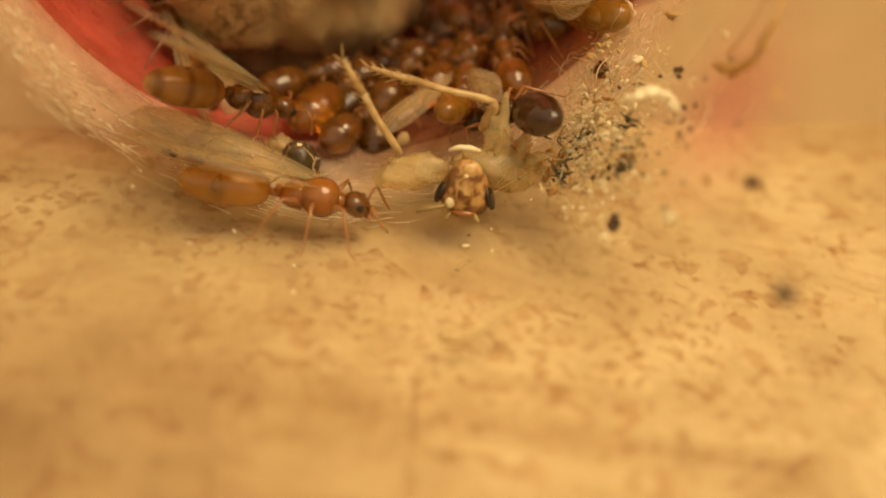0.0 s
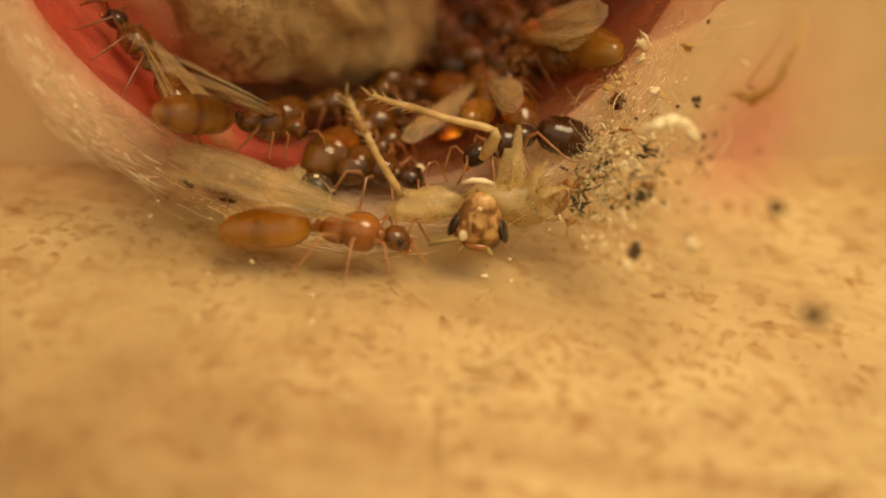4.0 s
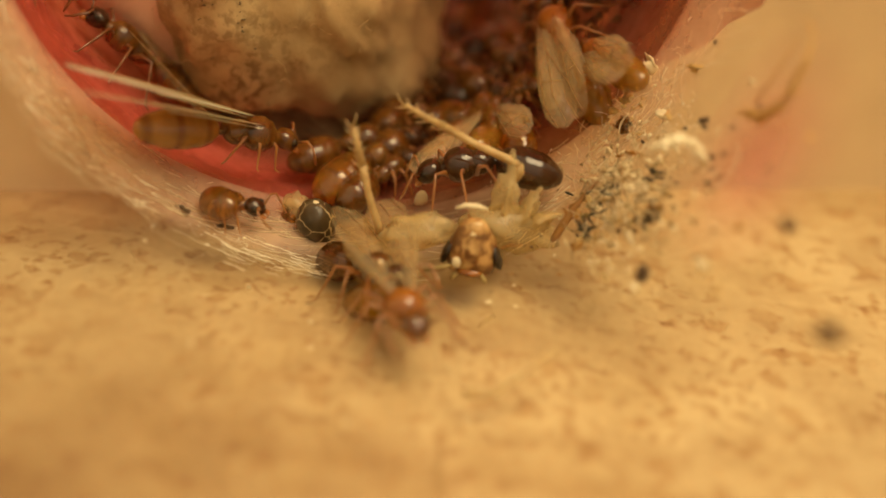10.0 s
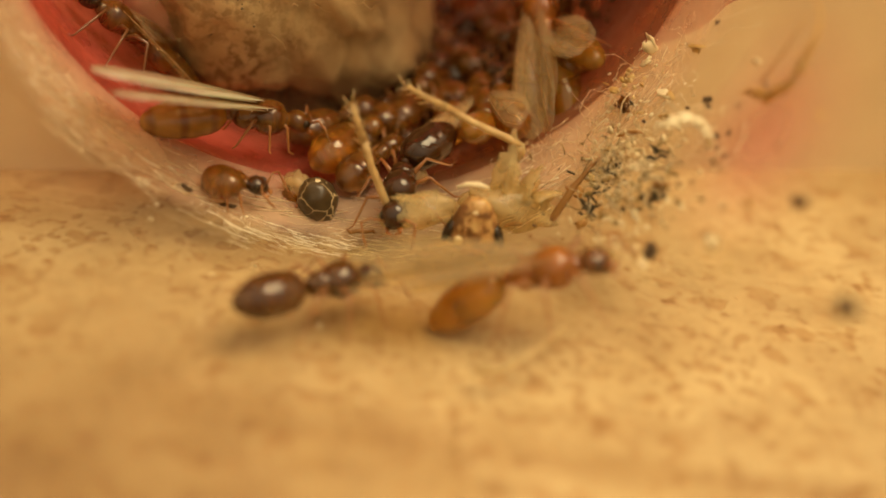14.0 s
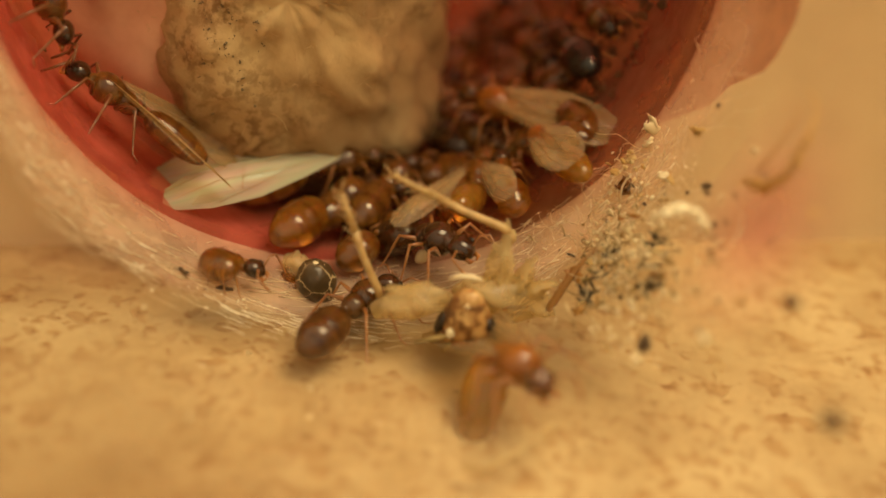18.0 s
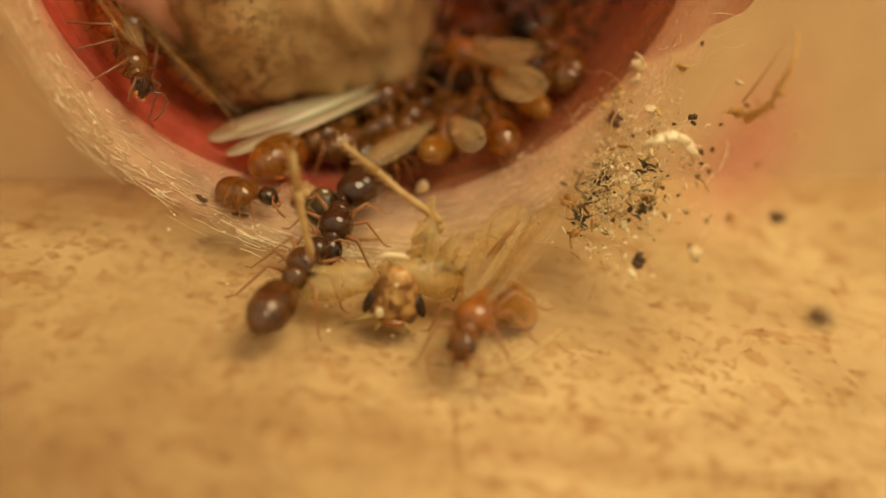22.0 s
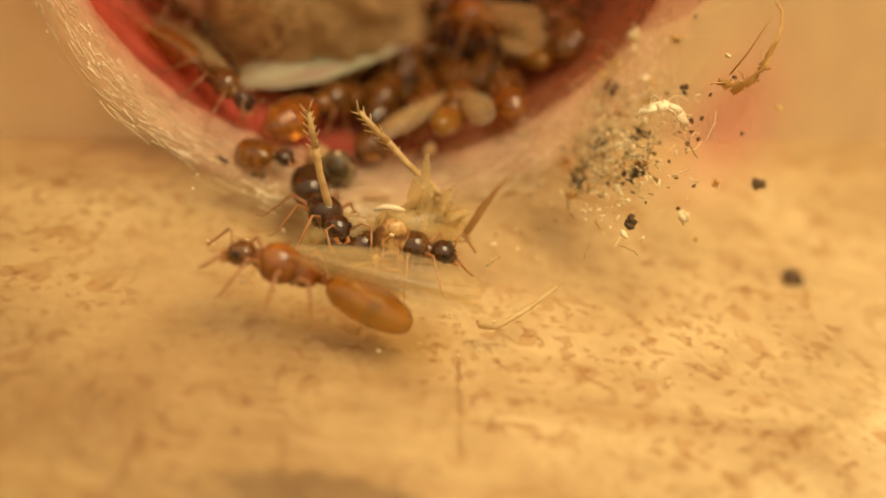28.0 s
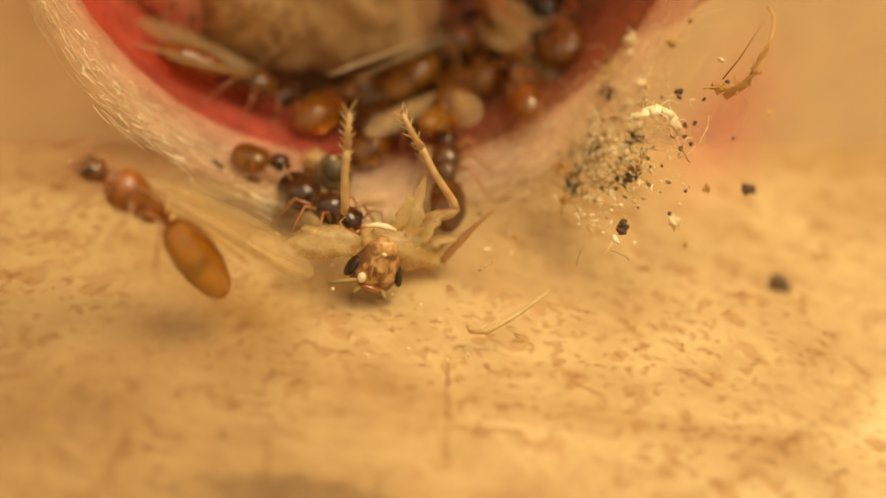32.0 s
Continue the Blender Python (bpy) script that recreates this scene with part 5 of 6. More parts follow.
def motions():
    walk(rust_ant, [
        (0, at_mm(-3.69, 1.32, 0.68, -1, 7, 7)), (2, at_mm(-3.08, 1.45, 0.87, -1, 4, 11)), (5, at_mm(-2.91, 0.97, 0.53, -1, 5, -9)), (6, at_mm(-2.38, 0.37, 0.49, -0, -6, -46)),
        (7, at_mm(-1.23, -0.12, 0.55, 4, -8, -51)), (8, at_mm(-1.79, -0.12, 0.56, -1, -11, -81)), (9, at_mm(-1.49, -0.91, 0.54, 1, -9, -71)), (10, at_mm(-0.99, -0.99, 0.57, 3, -11, -67)),
        (10.2, at_mm(-0.93, -0.74, 0.59, 3, -13, -55)), (10.5, at_mm(-0.09, -1.32, 0.66, 6, -10, -36)), (11, at_mm(0.64, -1.07, 0.81, 7, -12, -27)),
        (11.5, at_mm(1.12, -0.81, 0.93, 6, -17, -8)), (12, at_mm(1.83, -0.74, 1.19, 6, -14, -7)), (12.5, at_mm(2.45, -0.94, 1.46, 3, -13, 7)), (13, at_mm(2.83, -0.96, 1.74, 3, -17, 8)),
        (13.5, at_mm(2.81, -0.89, 1.80, 1, -21, 12)), (15.5, at_mm(2.02, -1.36, 1.22, 19, 2, -82)), (16, at_mm(1.56, -1.19, 1.08, 17, 6, -88)), (17, at_mm(2.03, -0.32, 1.35, 21, -11, -62)),
        (18, at_mm(2.29, -0.68, 1.42, 21, -16, -60)), (19, at_mm(2.20, -0.35, 1.42, 22, -14, -64)), (20, at_mm(2.19, -0.48, 1.40, 22, -13, -67)), (20.5, at_mm(1.36, -0.15, 1.12, 17, 1, -89)),
        (21, at_mm(1.27, -1.14, 1.00, 16, 4, -91)), (22, at_mm(1.00, -1.97, 0.87, 12, 7, -105)), (22.5, at_mm(0.34, -2.84, 0.69, 3, 6, -132)), (23, at_mm(-1.20, -2.36, 0.53, 1, 6, -165)),
        (24, at_mm(-1.29, -2.36, 0.51, 0, 1, -159)), (25, at_mm(-1.47, -2.80, 0.51, 1, 2, -149)), (25.5, at_mm(-1.64, -3.06, 0.51, 1, -1, -141)),
        (27.5, at_mm(-4.51, -3.93, 1.04, 1, -11, -164)), (28, at_mm(-4.93, -4.35, 1.57, 6, -12, -179)), (28.5, at_mm(-5.62, -4.32, 1.42, -3, -17, -155)),
        (29, at_mm(-6.12, -4.56, 1.72, 0, -19, -163)), (30, at_mm(-7.39, -4.26, 2.33, -3, -34, -157)), (30.5, at_mm(-8.12, -4.47, 2.90, 9, -33, -178)),
        (31, at_mm(-8.58, -4.72, 3.31, 3, -36, -168)), (32, at_mm(-9.12, -5.08, 4.00, 3, -38, -168))])
    walk(brown_queen, [
        (0, at_mm(-2.18, 7.78, 1.53, -13, -18, 85)), (2, at_mm(-3.01, 6.88, 1.33, -7, -13, 89)), (5, at_mm(-2.39, 3.70, 0.90, 5, 2, -46)), (6, at_mm(-2.05, 3.20, 0.75, 6, 0, -40)),
        (7, at_mm(-1.84, 3.20, 0.73, 7, -1, -44)), (8, at_mm(-1.86, 3.20, 0.75, 7, 5, -44)), (9, at_mm(-2.18, 1.53, 0.51, 3, -6, -26)), (10, at_mm(-2.09, 1.11, 0.49, 3, -15, -43)),
        (10.2, at_mm(-3.64, 1.04, 0.54, -4, -9, -117)), (10.5, at_mm(-5.73, 1.08, 0.96, -0, -13, -163)), (10.8, at_mm(-7.48, 0.00, 2.27, 9, -27, 176)),
        (11, at_mm(-9.04, 0.70, 2.80, 11, -32, 176)), (11.5, at_mm(-10.44, 0.78, 4.43, 15, -39, 174)), (12, at_mm(-9.53, 0.73, 2.97, -28, -25, -106)),
        (12.5, at_mm(-7.39, -0.57, 1.76, -25, 4, -63)), (13, at_mm(-5.98, -2.02, 1.33, -21, 8, -58)), (13.5, at_mm(-3.37, -1.94, 0.94, -3, 12, -0)),
        (15.5, at_mm(-3.09, 2.41, 0.53, 0, -8, 69)), (16, at_mm(-2.67, 2.98, 0.70, -3, -13, 63)), (17, at_mm(-2.54, 3.23, 0.77, -4, -22, 62)), (18, at_mm(-2.83, 2.74, 0.60, -2, -2, 59)),
        (19, at_mm(-3.56, 1.44, 0.53, 3, 3, 57)), (20, at_mm(-4.43, 0.80, 0.65, 7, 4, 63)), (21, at_mm(-4.54, 0.04, 0.72, 6, -2, 61)), (22, at_mm(-4.63, -0.46, 0.77, 11, -6, 75)),
        (22.5, at_mm(-4.81, -0.87, 0.83, 12, -3, 73)), (23, at_mm(-4.49, -0.75, 0.75, 9, 1, 76)), (24, at_mm(-4.28, -0.46, 0.72, 6, -2, 70)), (25, at_mm(-3.62, -0.22, 0.61, 4, -1, 62)),
        (25.5, at_mm(-3.15, 0.18, 0.59, 1, -10, 47)), (27.5, at_mm(-2.87, 0.01, 0.51, -1, 8, 31)), (28, at_mm(-1.49, -0.71, 0.55, 1, -3, -3)), (28.5, at_mm(-0.32, -0.13, 0.64, -4, 6, 37)),
        (29, at_mm(0.93, 0.53, 0.99, -16, -5, 84)), (30, at_mm(1.38, 1.87, 1.26, -21, 2, 89)), (30.5, at_mm(0.37, 2.87, 1.03, -16, 2, 118)), (31, at_mm(-1.24, 3.36, 0.81, -10, 23, 132)),
        (32, at_mm(-0.51, 4.41, 1.30, -16, -14, 98))])
    walk(dark_queen, [
        (0, at_mm(2.05, 4.72, 2.75, -24, 34, 142)), (2, at_mm(1.71, 4.89, 2.70, -26, 38, 135)), (5, at_mm(1.48, 4.84, 2.61, 13, 7, -137)), (7, at_mm(0.95, 5.39, 2.62, 3, 17, -160)),
        (8, at_mm(0.44, 5.06, 2.26, -6, 21, 179)), (9, at_mm(0.07, 5.01, 2.30, 0, 16, -165)), (10, at_mm(0.09, 4.71, 2.57, -4, 18, -177)), (11, at_mm(0.13, 5.14, 2.25, -9, 25, 169)),
        (12, at_mm(-0.97, 4.32, 2.46, 4, 31, -155)), (13, at_mm(-1.71, 3.83, 1.69, 15, 32, -89)), (13.5, at_mm(-1.72, 3.61, 1.53, 14, 28, -87)), (15.5, at_mm(-2.30, 4.71, 1.62, 6, 1, -110)),
        (16, at_mm(-1.94, 4.84, 1.78, 6, -12, -87)), (17, at_mm(-0.89, 5.08, 1.95, 14, -14, -41)), (18, at_mm(-0.87, 4.85, 1.86, 12, -10, -39)), (19, at_mm(-0.24, 4.13, 1.92, 10, -1, -20)),
        (20, at_mm(-2.01, 4.27, 1.53, 9, -3, -95)), (21, at_mm(-3.14, 3.00, 1.23, 1, 2, -122)), (22, at_mm(-3.88, 2.15, 1.11, -2, 20, -92)), (23, at_mm(-3.91, 1.74, 1.24, -3, 19, -87)),
        (24, at_mm(-4.10, 1.53, 1.34, -3, 19, -81)), (25, at_mm(-4.21, 1.42, 1.09, -5, 11, -80)), (25.5, at_mm(-4.37, 1.09, 1.12, -7, 12, -76)),
        (27.5, at_mm(-4.62, -0.77, 1.27, -10, 1, -54)), (28, at_mm(-4.45, -0.29, 1.11, -9, -4, -56)), (28.5, at_mm(-4.41, -0.77, 1.31, -9, 7, -48)),
        (29, at_mm(-4.26, -0.34, 1.15, -9, 3, -53)), (30, at_mm(-4.34, -0.81, 1.20, -9, 1, -49)), (30.5, at_mm(-4.42, -1.34, 1.29, -9, 4, -50)), (31, at_mm(-4.25, -0.79, 1.12, -9, -1, -49)),
        (32, at_mm(-4.07, 0.46, 0.95, -6, -10, -43))])
    walk(mouth_ant, [
        (0, at_mm(-6.44, 3.73, 2.41, 9, 27, 45)), (2, at_mm(-6.55, 3.99, 2.49, 9, 26, 43)), (5, at_mm(-6.91, 4.04, 2.61, 10, 21, 46)), (6, at_mm(-7.35, 3.05, 2.73, 15, 31, 53)),
        (7, at_mm(-7.18, 3.68, 2.76, 6, 23, 31)), (8, at_mm(-7.35, 3.66, 3.22, 15, 20, 48)), (9, at_mm(-7.40, 4.52, 2.99, 13, 20, 48)), (10, at_mm(-7.09, 4.45, 2.75, 9, 19, 41)),
        (10.5, at_mm(-7.04, 5.30, 2.63, 5, 20, 33)), (11, at_mm(-7.23, 4.95, 2.82, 11, 26, 48)), (12, at_mm(-7.37, 4.42, 3.07, 15, 23, 55)), (13, at_mm(-7.00, 5.11, 2.76, 5, 10, 31)),
        (13.5, at_mm(-6.92, 4.76, 2.52, 4, 13, 32)), (16, at_mm(-5.73, 7.33, 2.14, 2, 9, 35)), (17, at_mm(-5.35, 7.89, 2.10, 1, -1, 34)), (18, at_mm(-4.88, 8.78, 2.06, 0, -2, 37)),
        (19, at_mm(-4.37, 9.04, 2.13, -1, -8, 31)), (20, at_mm(-4.02, 8.97, 2.08, -2, -6, 40)), (21, at_mm(-3.40, 7.98, 2.14, -3, -12, 37)), (22, at_mm(-3.28, 8.96, 2.20, -4, -16, 41)),
        (23, at_mm(-2.93, 9.55, 2.36, -7, -26, 50)), (24, at_mm(-3.01, 10.19, 2.40, -8, -27, 48)), (25, at_mm(-2.92, 10.54, 2.36, -7, -21, 46)), (28, at_mm(-3.28, 9.93, 2.19, -1, -6, 22)),
        (29, at_mm(-3.31, 10.83, 2.22, -7, -6, 53)), (30, at_mm(-2.76, 10.72, 2.35, -9, -10, 53)), (31, at_mm(-1.21, 10.25, 2.81, -15, -11, 56)), (32, at_mm(-0.92, 10.42, 2.94, -15, -9, 52))])
    walk(wall_ant, [
        (0, at_mm(-10.44, 7.32, 3.06, 30, -28, 137)), (2, at_mm(-11.44, 6.78, 3.93, 31, -36, 147)), (5, at_mm(-11.28, 5.08, 4.15, 34, -21, 143)), (6, at_mm(-11.89, 6.53, 4.34, 40, -14, 133)),
        (8, at_mm(-11.81, 6.38, 4.37, -28, -47, -124)), (9, at_mm(-11.83, 6.30, 4.39, -17, -47, -141)), (10, at_mm(-12.09, 6.71, 4.52, -4, -43, -159)),
        (11, at_mm(-12.12, 6.73, 4.54, 28, -30, 156)), (12, at_mm(-12.20, 6.36, 4.78, -2, -48, -162)), (13, at_mm(-12.19, 6.31, 4.77, -9, -46, -152)),
        (16, at_mm(-11.56, 5.91, 4.22, -13, -34, -145)), (17, at_mm(-11.82, 5.94, 4.46, -19, -36, -137)), (18, at_mm(-11.94, 5.52, 5.07, 6, -33, -172)),
        (19, at_mm(-12.09, 6.43, 4.80, 8, -36, -175)), (20, at_mm(-12.27, 6.68, 4.84, 9, -37, -176)), (21, at_mm(-12.20, 6.90, 4.62, 7, -36, -174)),
        (22, at_mm(-12.11, 6.72, 4.65, 11, -37, -178)), (23, at_mm(-12.15, 6.91, 4.68, 12, -36, 180)), (24, at_mm(-12.29, 7.22, 4.71, 14, -38, 176)),
        (25, at_mm(-12.16, 6.92, 4.57, 11, -39, -180)), (28, at_mm(-12.11, 7.72, 4.28, 6, -39, -172)), (29, at_mm(-12.04, 7.49, 4.37, 9, -38, -177)),
        (30, at_mm(-12.10, 7.41, 4.39, 10, -37, -178)), (31, at_mm(-12.05, 7.92, 4.24, 12, -38, 178)), (32, at_mm(-12.02, 8.31, 4.13, 13, -37, 177))])
    walk(climbing_ant, [
        (0, at_mm(-14.03, 5.22, 8.39, -1, 68, 15)), (18, at_mm(-14.03, 5.22, 8.39, -1, 68, 15)), (19, at_mm(-12.73, 4.44, 6.29, -48, 37, -45)), (20, at_mm(-12.15, 4.85, 5.21, -32, 36, -27)),
        (21, at_mm(-11.85, 4.15, 5.13, -38, 35, -36)), (22, at_mm(-11.59, 3.90, 4.91, -47, 19, -54)), (23, at_mm(-11.27, 2.95, 4.81, -44, 21, -49)),
        (24, at_mm(-10.11, 3.51, 3.62, -12, 39, -3)), (25, at_mm(-9.81, 3.78, 3.33, 10, 47, 32)), (28, at_mm(-9.28, 4.59, 2.75, -23, 16, -32)), (29, at_mm(-9.35, 4.42, 2.84, -31, 7, -50)),
        (30, at_mm(-9.82, 5.33, 2.97, -29, 8, -44)), (31, at_mm(-8.60, 5.94, 2.23, -5, 28, 5)), (32, at_mm(-8.36, 6.27, 2.21, -2, 24, 12))])
    walk(deep_winged_ant, [
        (0, at_mm(3.12, 9.53, 4.58, -45, 20, 125)), (2, at_mm(2.32, 10.57, 4.19, -42, 19, 125)), (5, at_mm(2.50, 10.04, 4.16, -42, 18, 125)), (8, at_mm(1.76, 10.15, 4.55, -42, -7, 136)),
        (9, at_mm(1.88, 10.39, 4.72, -42, -4, 138)), (10, at_mm(2.69, 10.52, 5.62, -57, -21, 114)), (10.5, at_mm(2.73, 10.24, 5.56, -55, -21, 111)),
        (11, at_mm(2.54, 10.85, 5.76, -61, -39, 107)), (12, at_mm(2.39, 11.23, 6.01, -69, -47, 113)), (13, at_mm(2.36, 11.07, 5.88, -67, -48, 111)),
        (16, at_mm(1.91, 10.00, 4.54, -45, -7, 120)), (17, at_mm(1.09, 11.01, 4.18, -41, -13, 129)), (18, at_mm(0.32, 11.67, 3.77, -29, -4, 149)),
        (19, at_mm(-0.13, 12.22, 3.68, -26, -8, 154)), (20, at_mm(0.03, 12.18, 3.69, -29, -6, 148)), (21, at_mm(0.01, 11.29, 3.42, -26, 2, 146)),
        (22, at_mm(-0.69, 11.51, 3.26, -20, -6, 159)), (23, at_mm(-0.71, 11.68, 3.30, -19, -5, 159)), (24, at_mm(-0.57, 11.43, 3.20, -19, 1, 157)),
        (25, at_mm(-0.61, 11.74, 3.52, -19, -7, 164)), (28, at_mm(-0.83, 11.09, 3.67, -16, -11, 168)), (29, at_mm(-0.90, 12.01, 3.26, -20, -11, 160)),
        (30, at_mm(-0.69, 12.83, 3.47, -26, -13, 154)), (31, at_mm(0.17, 12.71, 3.92, -35, -13, 143)), (32, at_mm(0.32, 12.51, 4.09, -39, -19, 142))])
    walk(yellow_ant, [
        (0, at_mm(0.47, 7.14, 2.43, -26, -7, 92)), (5, at_mm(0.58, 8.60, 2.71, -29, -8, 92)), (8, at_mm(0.63, 7.28, 2.53, -27, -7, 92)), (11, at_mm(0.77, 8.65, 2.83, -31, -8, 93)),
        (13, at_mm(0.59, 8.42, 2.69, -29, -8, 92)), (16, at_mm(0.47, 7.40, 2.47, -27, -7, 92)), (18, at_mm(0.10, 8.61, 2.46, -26, -7, 92)), (19, at_mm(-0.01, 8.22, 2.35, -25, -7, 91)),
        (20, at_mm(-0.24, 8.04, 2.23, -23, -7, 91)), (21, at_mm(-0.61, 7.88, 2.06, -21, -6, 90)), (22, at_mm(-0.85, 7.92, 1.97, -20, -6, 90)), (23, at_mm(-0.72, 7.47, 1.97, -20, -6, 90)),
        (24, at_mm(-0.38, 7.31, 2.08, -21, -6, 90)), (25, at_mm(-0.41, 6.99, 2.03, -21, -6, 90)), (28, at_mm(-0.64, 7.39, 1.99, -20, -6, 90)), (29, at_mm(-0.91, 7.08, 1.86, -18, -5, 90)),
        (30, at_mm(-1.40, 7.18, 1.72, -16, -5, 89)), (31, at_mm(-1.10, 7.12, 1.81, -17, -5, 90)), (32, at_mm(-0.96, 7.77, 1.92, -19, -6, 90))])
    walk(amber_worker, [
        (0, at_mm(1.79, 7.91, 3.36, -37, -2, 103)), (2, at_mm(1.63, 8.05, 3.27, -36, -2, 103)), (5, at_mm(1.45, 7.78, 3.10, -34, -2, 103)), (8, at_mm(1.37, 7.84, 3.06, -34, -2, 103)),
        (9, at_mm(1.35, 7.95, 3.07, -34, -2, 103)), (10, at_mm(1.35, 7.83, 3.04, -34, -2, 103)), (11, at_mm(1.28, 8.27, 3.08, -34, -2, 103)), (12, at_mm(1.23, 8.12, 3.02, -34, -2, 103)),
        (13, at_mm(1.17, 8.10, 2.98, -33, -2, 103)), (16, at_mm(1.13, 8.08, 2.95, -33, -2, 103)), (17, at_mm(1.20, 8.00, 2.98, -33, -2, 103)), (18, at_mm(1.07, 8.24, 2.94, -33, -2, 103)),
        (19, at_mm(1.18, 7.99, 2.96, -33, -2, 103)), (20, at_mm(1.15, 8.24, 2.99, -33, -2, 103)), (21, at_mm(1.01, 8.22, 2.90, -32, -2, 103)), (22, at_mm(0.91, 8.01, 2.81, -31, -2, 103)),
        (23, at_mm(1.04, 8.08, 2.89, -32, -2, 103)), (24, at_mm(1.11, 8.16, 2.95, -33, -2, 103)), (25, at_mm(1.38, 8.22, 3.13, -35, -2, 103)), (28, at_mm(1.10, 7.87, 2.89, -32, -2, 103)),
        (29, at_mm(1.67, 7.89, 3.27, -36, -2, 103)), (30, at_mm(1.54, 7.73, 3.15, -35, -2, 103)), (31, at_mm(1.72, 7.64, 3.25, -36, -2, 103)), (32, at_mm(1.82, 7.64, 3.33, -37, -2, 103))])
    walk(cluster_ant_b, [
        (0, at_mm(-4.58, 7.98, 1.62, -0, -0, 40)), (2, at_mm(-5.13, 7.68, 1.64, 1, 3, 40)), (5, at_mm(-5.07, 8.18, 1.63, 1, 2, 40)), (6, at_mm(-5.40, 8.42, 1.64, 2, 4, 40)),
        (7, at_mm(-5.04, 8.60, 1.62, 1, 1, 40)), (8, at_mm(-4.02, 7.99, 1.64, -1, -3, 40)), (9, at_mm(-3.96, 7.71, 1.63, -1, -3, 40)), (10, at_mm(-3.87, 7.60, 1.64, -1, -3, 40)),
        (11, at_mm(-3.72, 7.73, 1.65, -2, -4, 40)), (12, at_mm(-4.04, 7.78, 1.63, -1, -2, 40)), (13, at_mm(-4.10, 8.07, 1.63, -1, -3, 40)), (16, at_mm(-3.38, 8.17, 1.69, -3, -6, 40)),
        (18, at_mm(-3.44, 7.60, 1.67, -2, -5, 40)), (21, at_mm(-2.89, 8.16, 1.76, -4, -9, 41)), (24, at_mm(-3.99, 7.51, 1.63, -1, -2, 40)), (28, at_mm(-3.58, 8.41, 1.68, -3, -6, 40)),
        (32, at_mm(-2.43, 9.69, 1.95, -6, -14, 41))])
    walk(cluster_ant_c, [
        (0, at_mm(-3.41, 8.04, 1.32, -3, -4, 60)), (5, at_mm(-3.23, 6.97, 1.31, -3, -3, 60)), (8, at_mm(-3.13, 6.76, 1.31, -3, -3, 60)), (11, at_mm(-2.8, 7.7, 1.31, -3, -3, 60)),
        (13, at_mm(-2.6, 8.0, 1.30, -2, -2, 60)), (16, at_mm(-4.86, 6.93, 1.31, 3, 3, 60)), (17, at_mm(-4.43, 7.35, 1.28, 1, 1, 60)), (18, at_mm(-4.46, 7.61, 1.28, 1, 1, 60)),
        (19, at_mm(-4.40, 7.69, 1.28, 1, 1, 60)), (20, at_mm(-4.56, 7.42, 1.29, 1, 2, 60)), (21, at_mm(-4.92, 7.36, 1.31, 3, 3, 60)), (22, at_mm(-5.34, 6.77, 1.36, 5, 5, 60)),
        (23, at_mm(-5.33, 6.98, 1.36, 5, 5, 60)), (24, at_mm(-5.57, 6.50, 1.41, 6, 6, 61)), (25, at_mm(-5.65, 6.52, 1.42, 7, 7, 61)), (28, at_mm(-5.47, 6.76, 1.38, 6, 6, 61)),
        (29, at_mm(-5.04, 7.38, 1.32, 3, 3, 60)), (30, at_mm(-4.73, 7.97, 1.29, 2, 2, 60)), (31, at_mm(-4.68, 8.55, 1.28, 1, 1, 60)), (32, at_mm(-4.54, 8.53, 1.28, 0, 0, 60))])
    walk(crowd_ant_c, [
        (0, at_mm(-1.52, 8.81, 2.14, -16, -10, 73)), (2, at_mm(-2.23, 9.41, 1.98, -13, -9, 72)), (5, at_mm(-3.36, 10.21, 1.78, -9, -6, 71)), (7, at_mm(-3.46, 11.51, 1.84, -10, -7, 71)),
        (8, at_mm(-2.83, 11.79, 2.01, -13, -9, 72)), (9, at_mm(-2.83, 12.16, 2.04, -14, -9, 72)), (10, at_mm(-2.52, 11.28, 2.06, -14, -10, 72)), (11, at_mm(-2.32, 10.25, 2.03, -14, -9, 72)),
        (12, at_mm(-1.76, 9.86, 2.16, -16, -11, 73)), (13, at_mm(-1.71, 10.25, 2.22, -17, -11, 73)), (16, at_mm(-2.04, 10.21, 2.11, -15, -10, 73)), (18, at_mm(-2.87, 8.81, 1.80, -9, -6, 71)),
        (21, at_mm(-1.91, 8.40, 1.99, -13, -9, 72)), (24, at_mm(-2.80, 8.43, 1.79, -9, -6, 71)), (28, at_mm(-2.80, 9.72, 1.87, -11, -7, 71)), (32, at_mm(-2.73, 11.05, 1.98, -13, -9, 72))])
    walk(cluster_ant_g, [
        (0, at_mm(-3.44, 12.80, 1.38, -11, -8, 68)),
        (2, at_mm(-3.44, 12.80, 1.38, -11, -8, 68)),
        (6, at_mm(-2.66, 13.48, 1.65, -9, -16, 43)),
        (11, at_mm(-1.68, 9.60, 1.60, 6, -16, -3)),
        (32, at_mm(-2.58, 10.78, 1.45, -12, 9, 141)),])
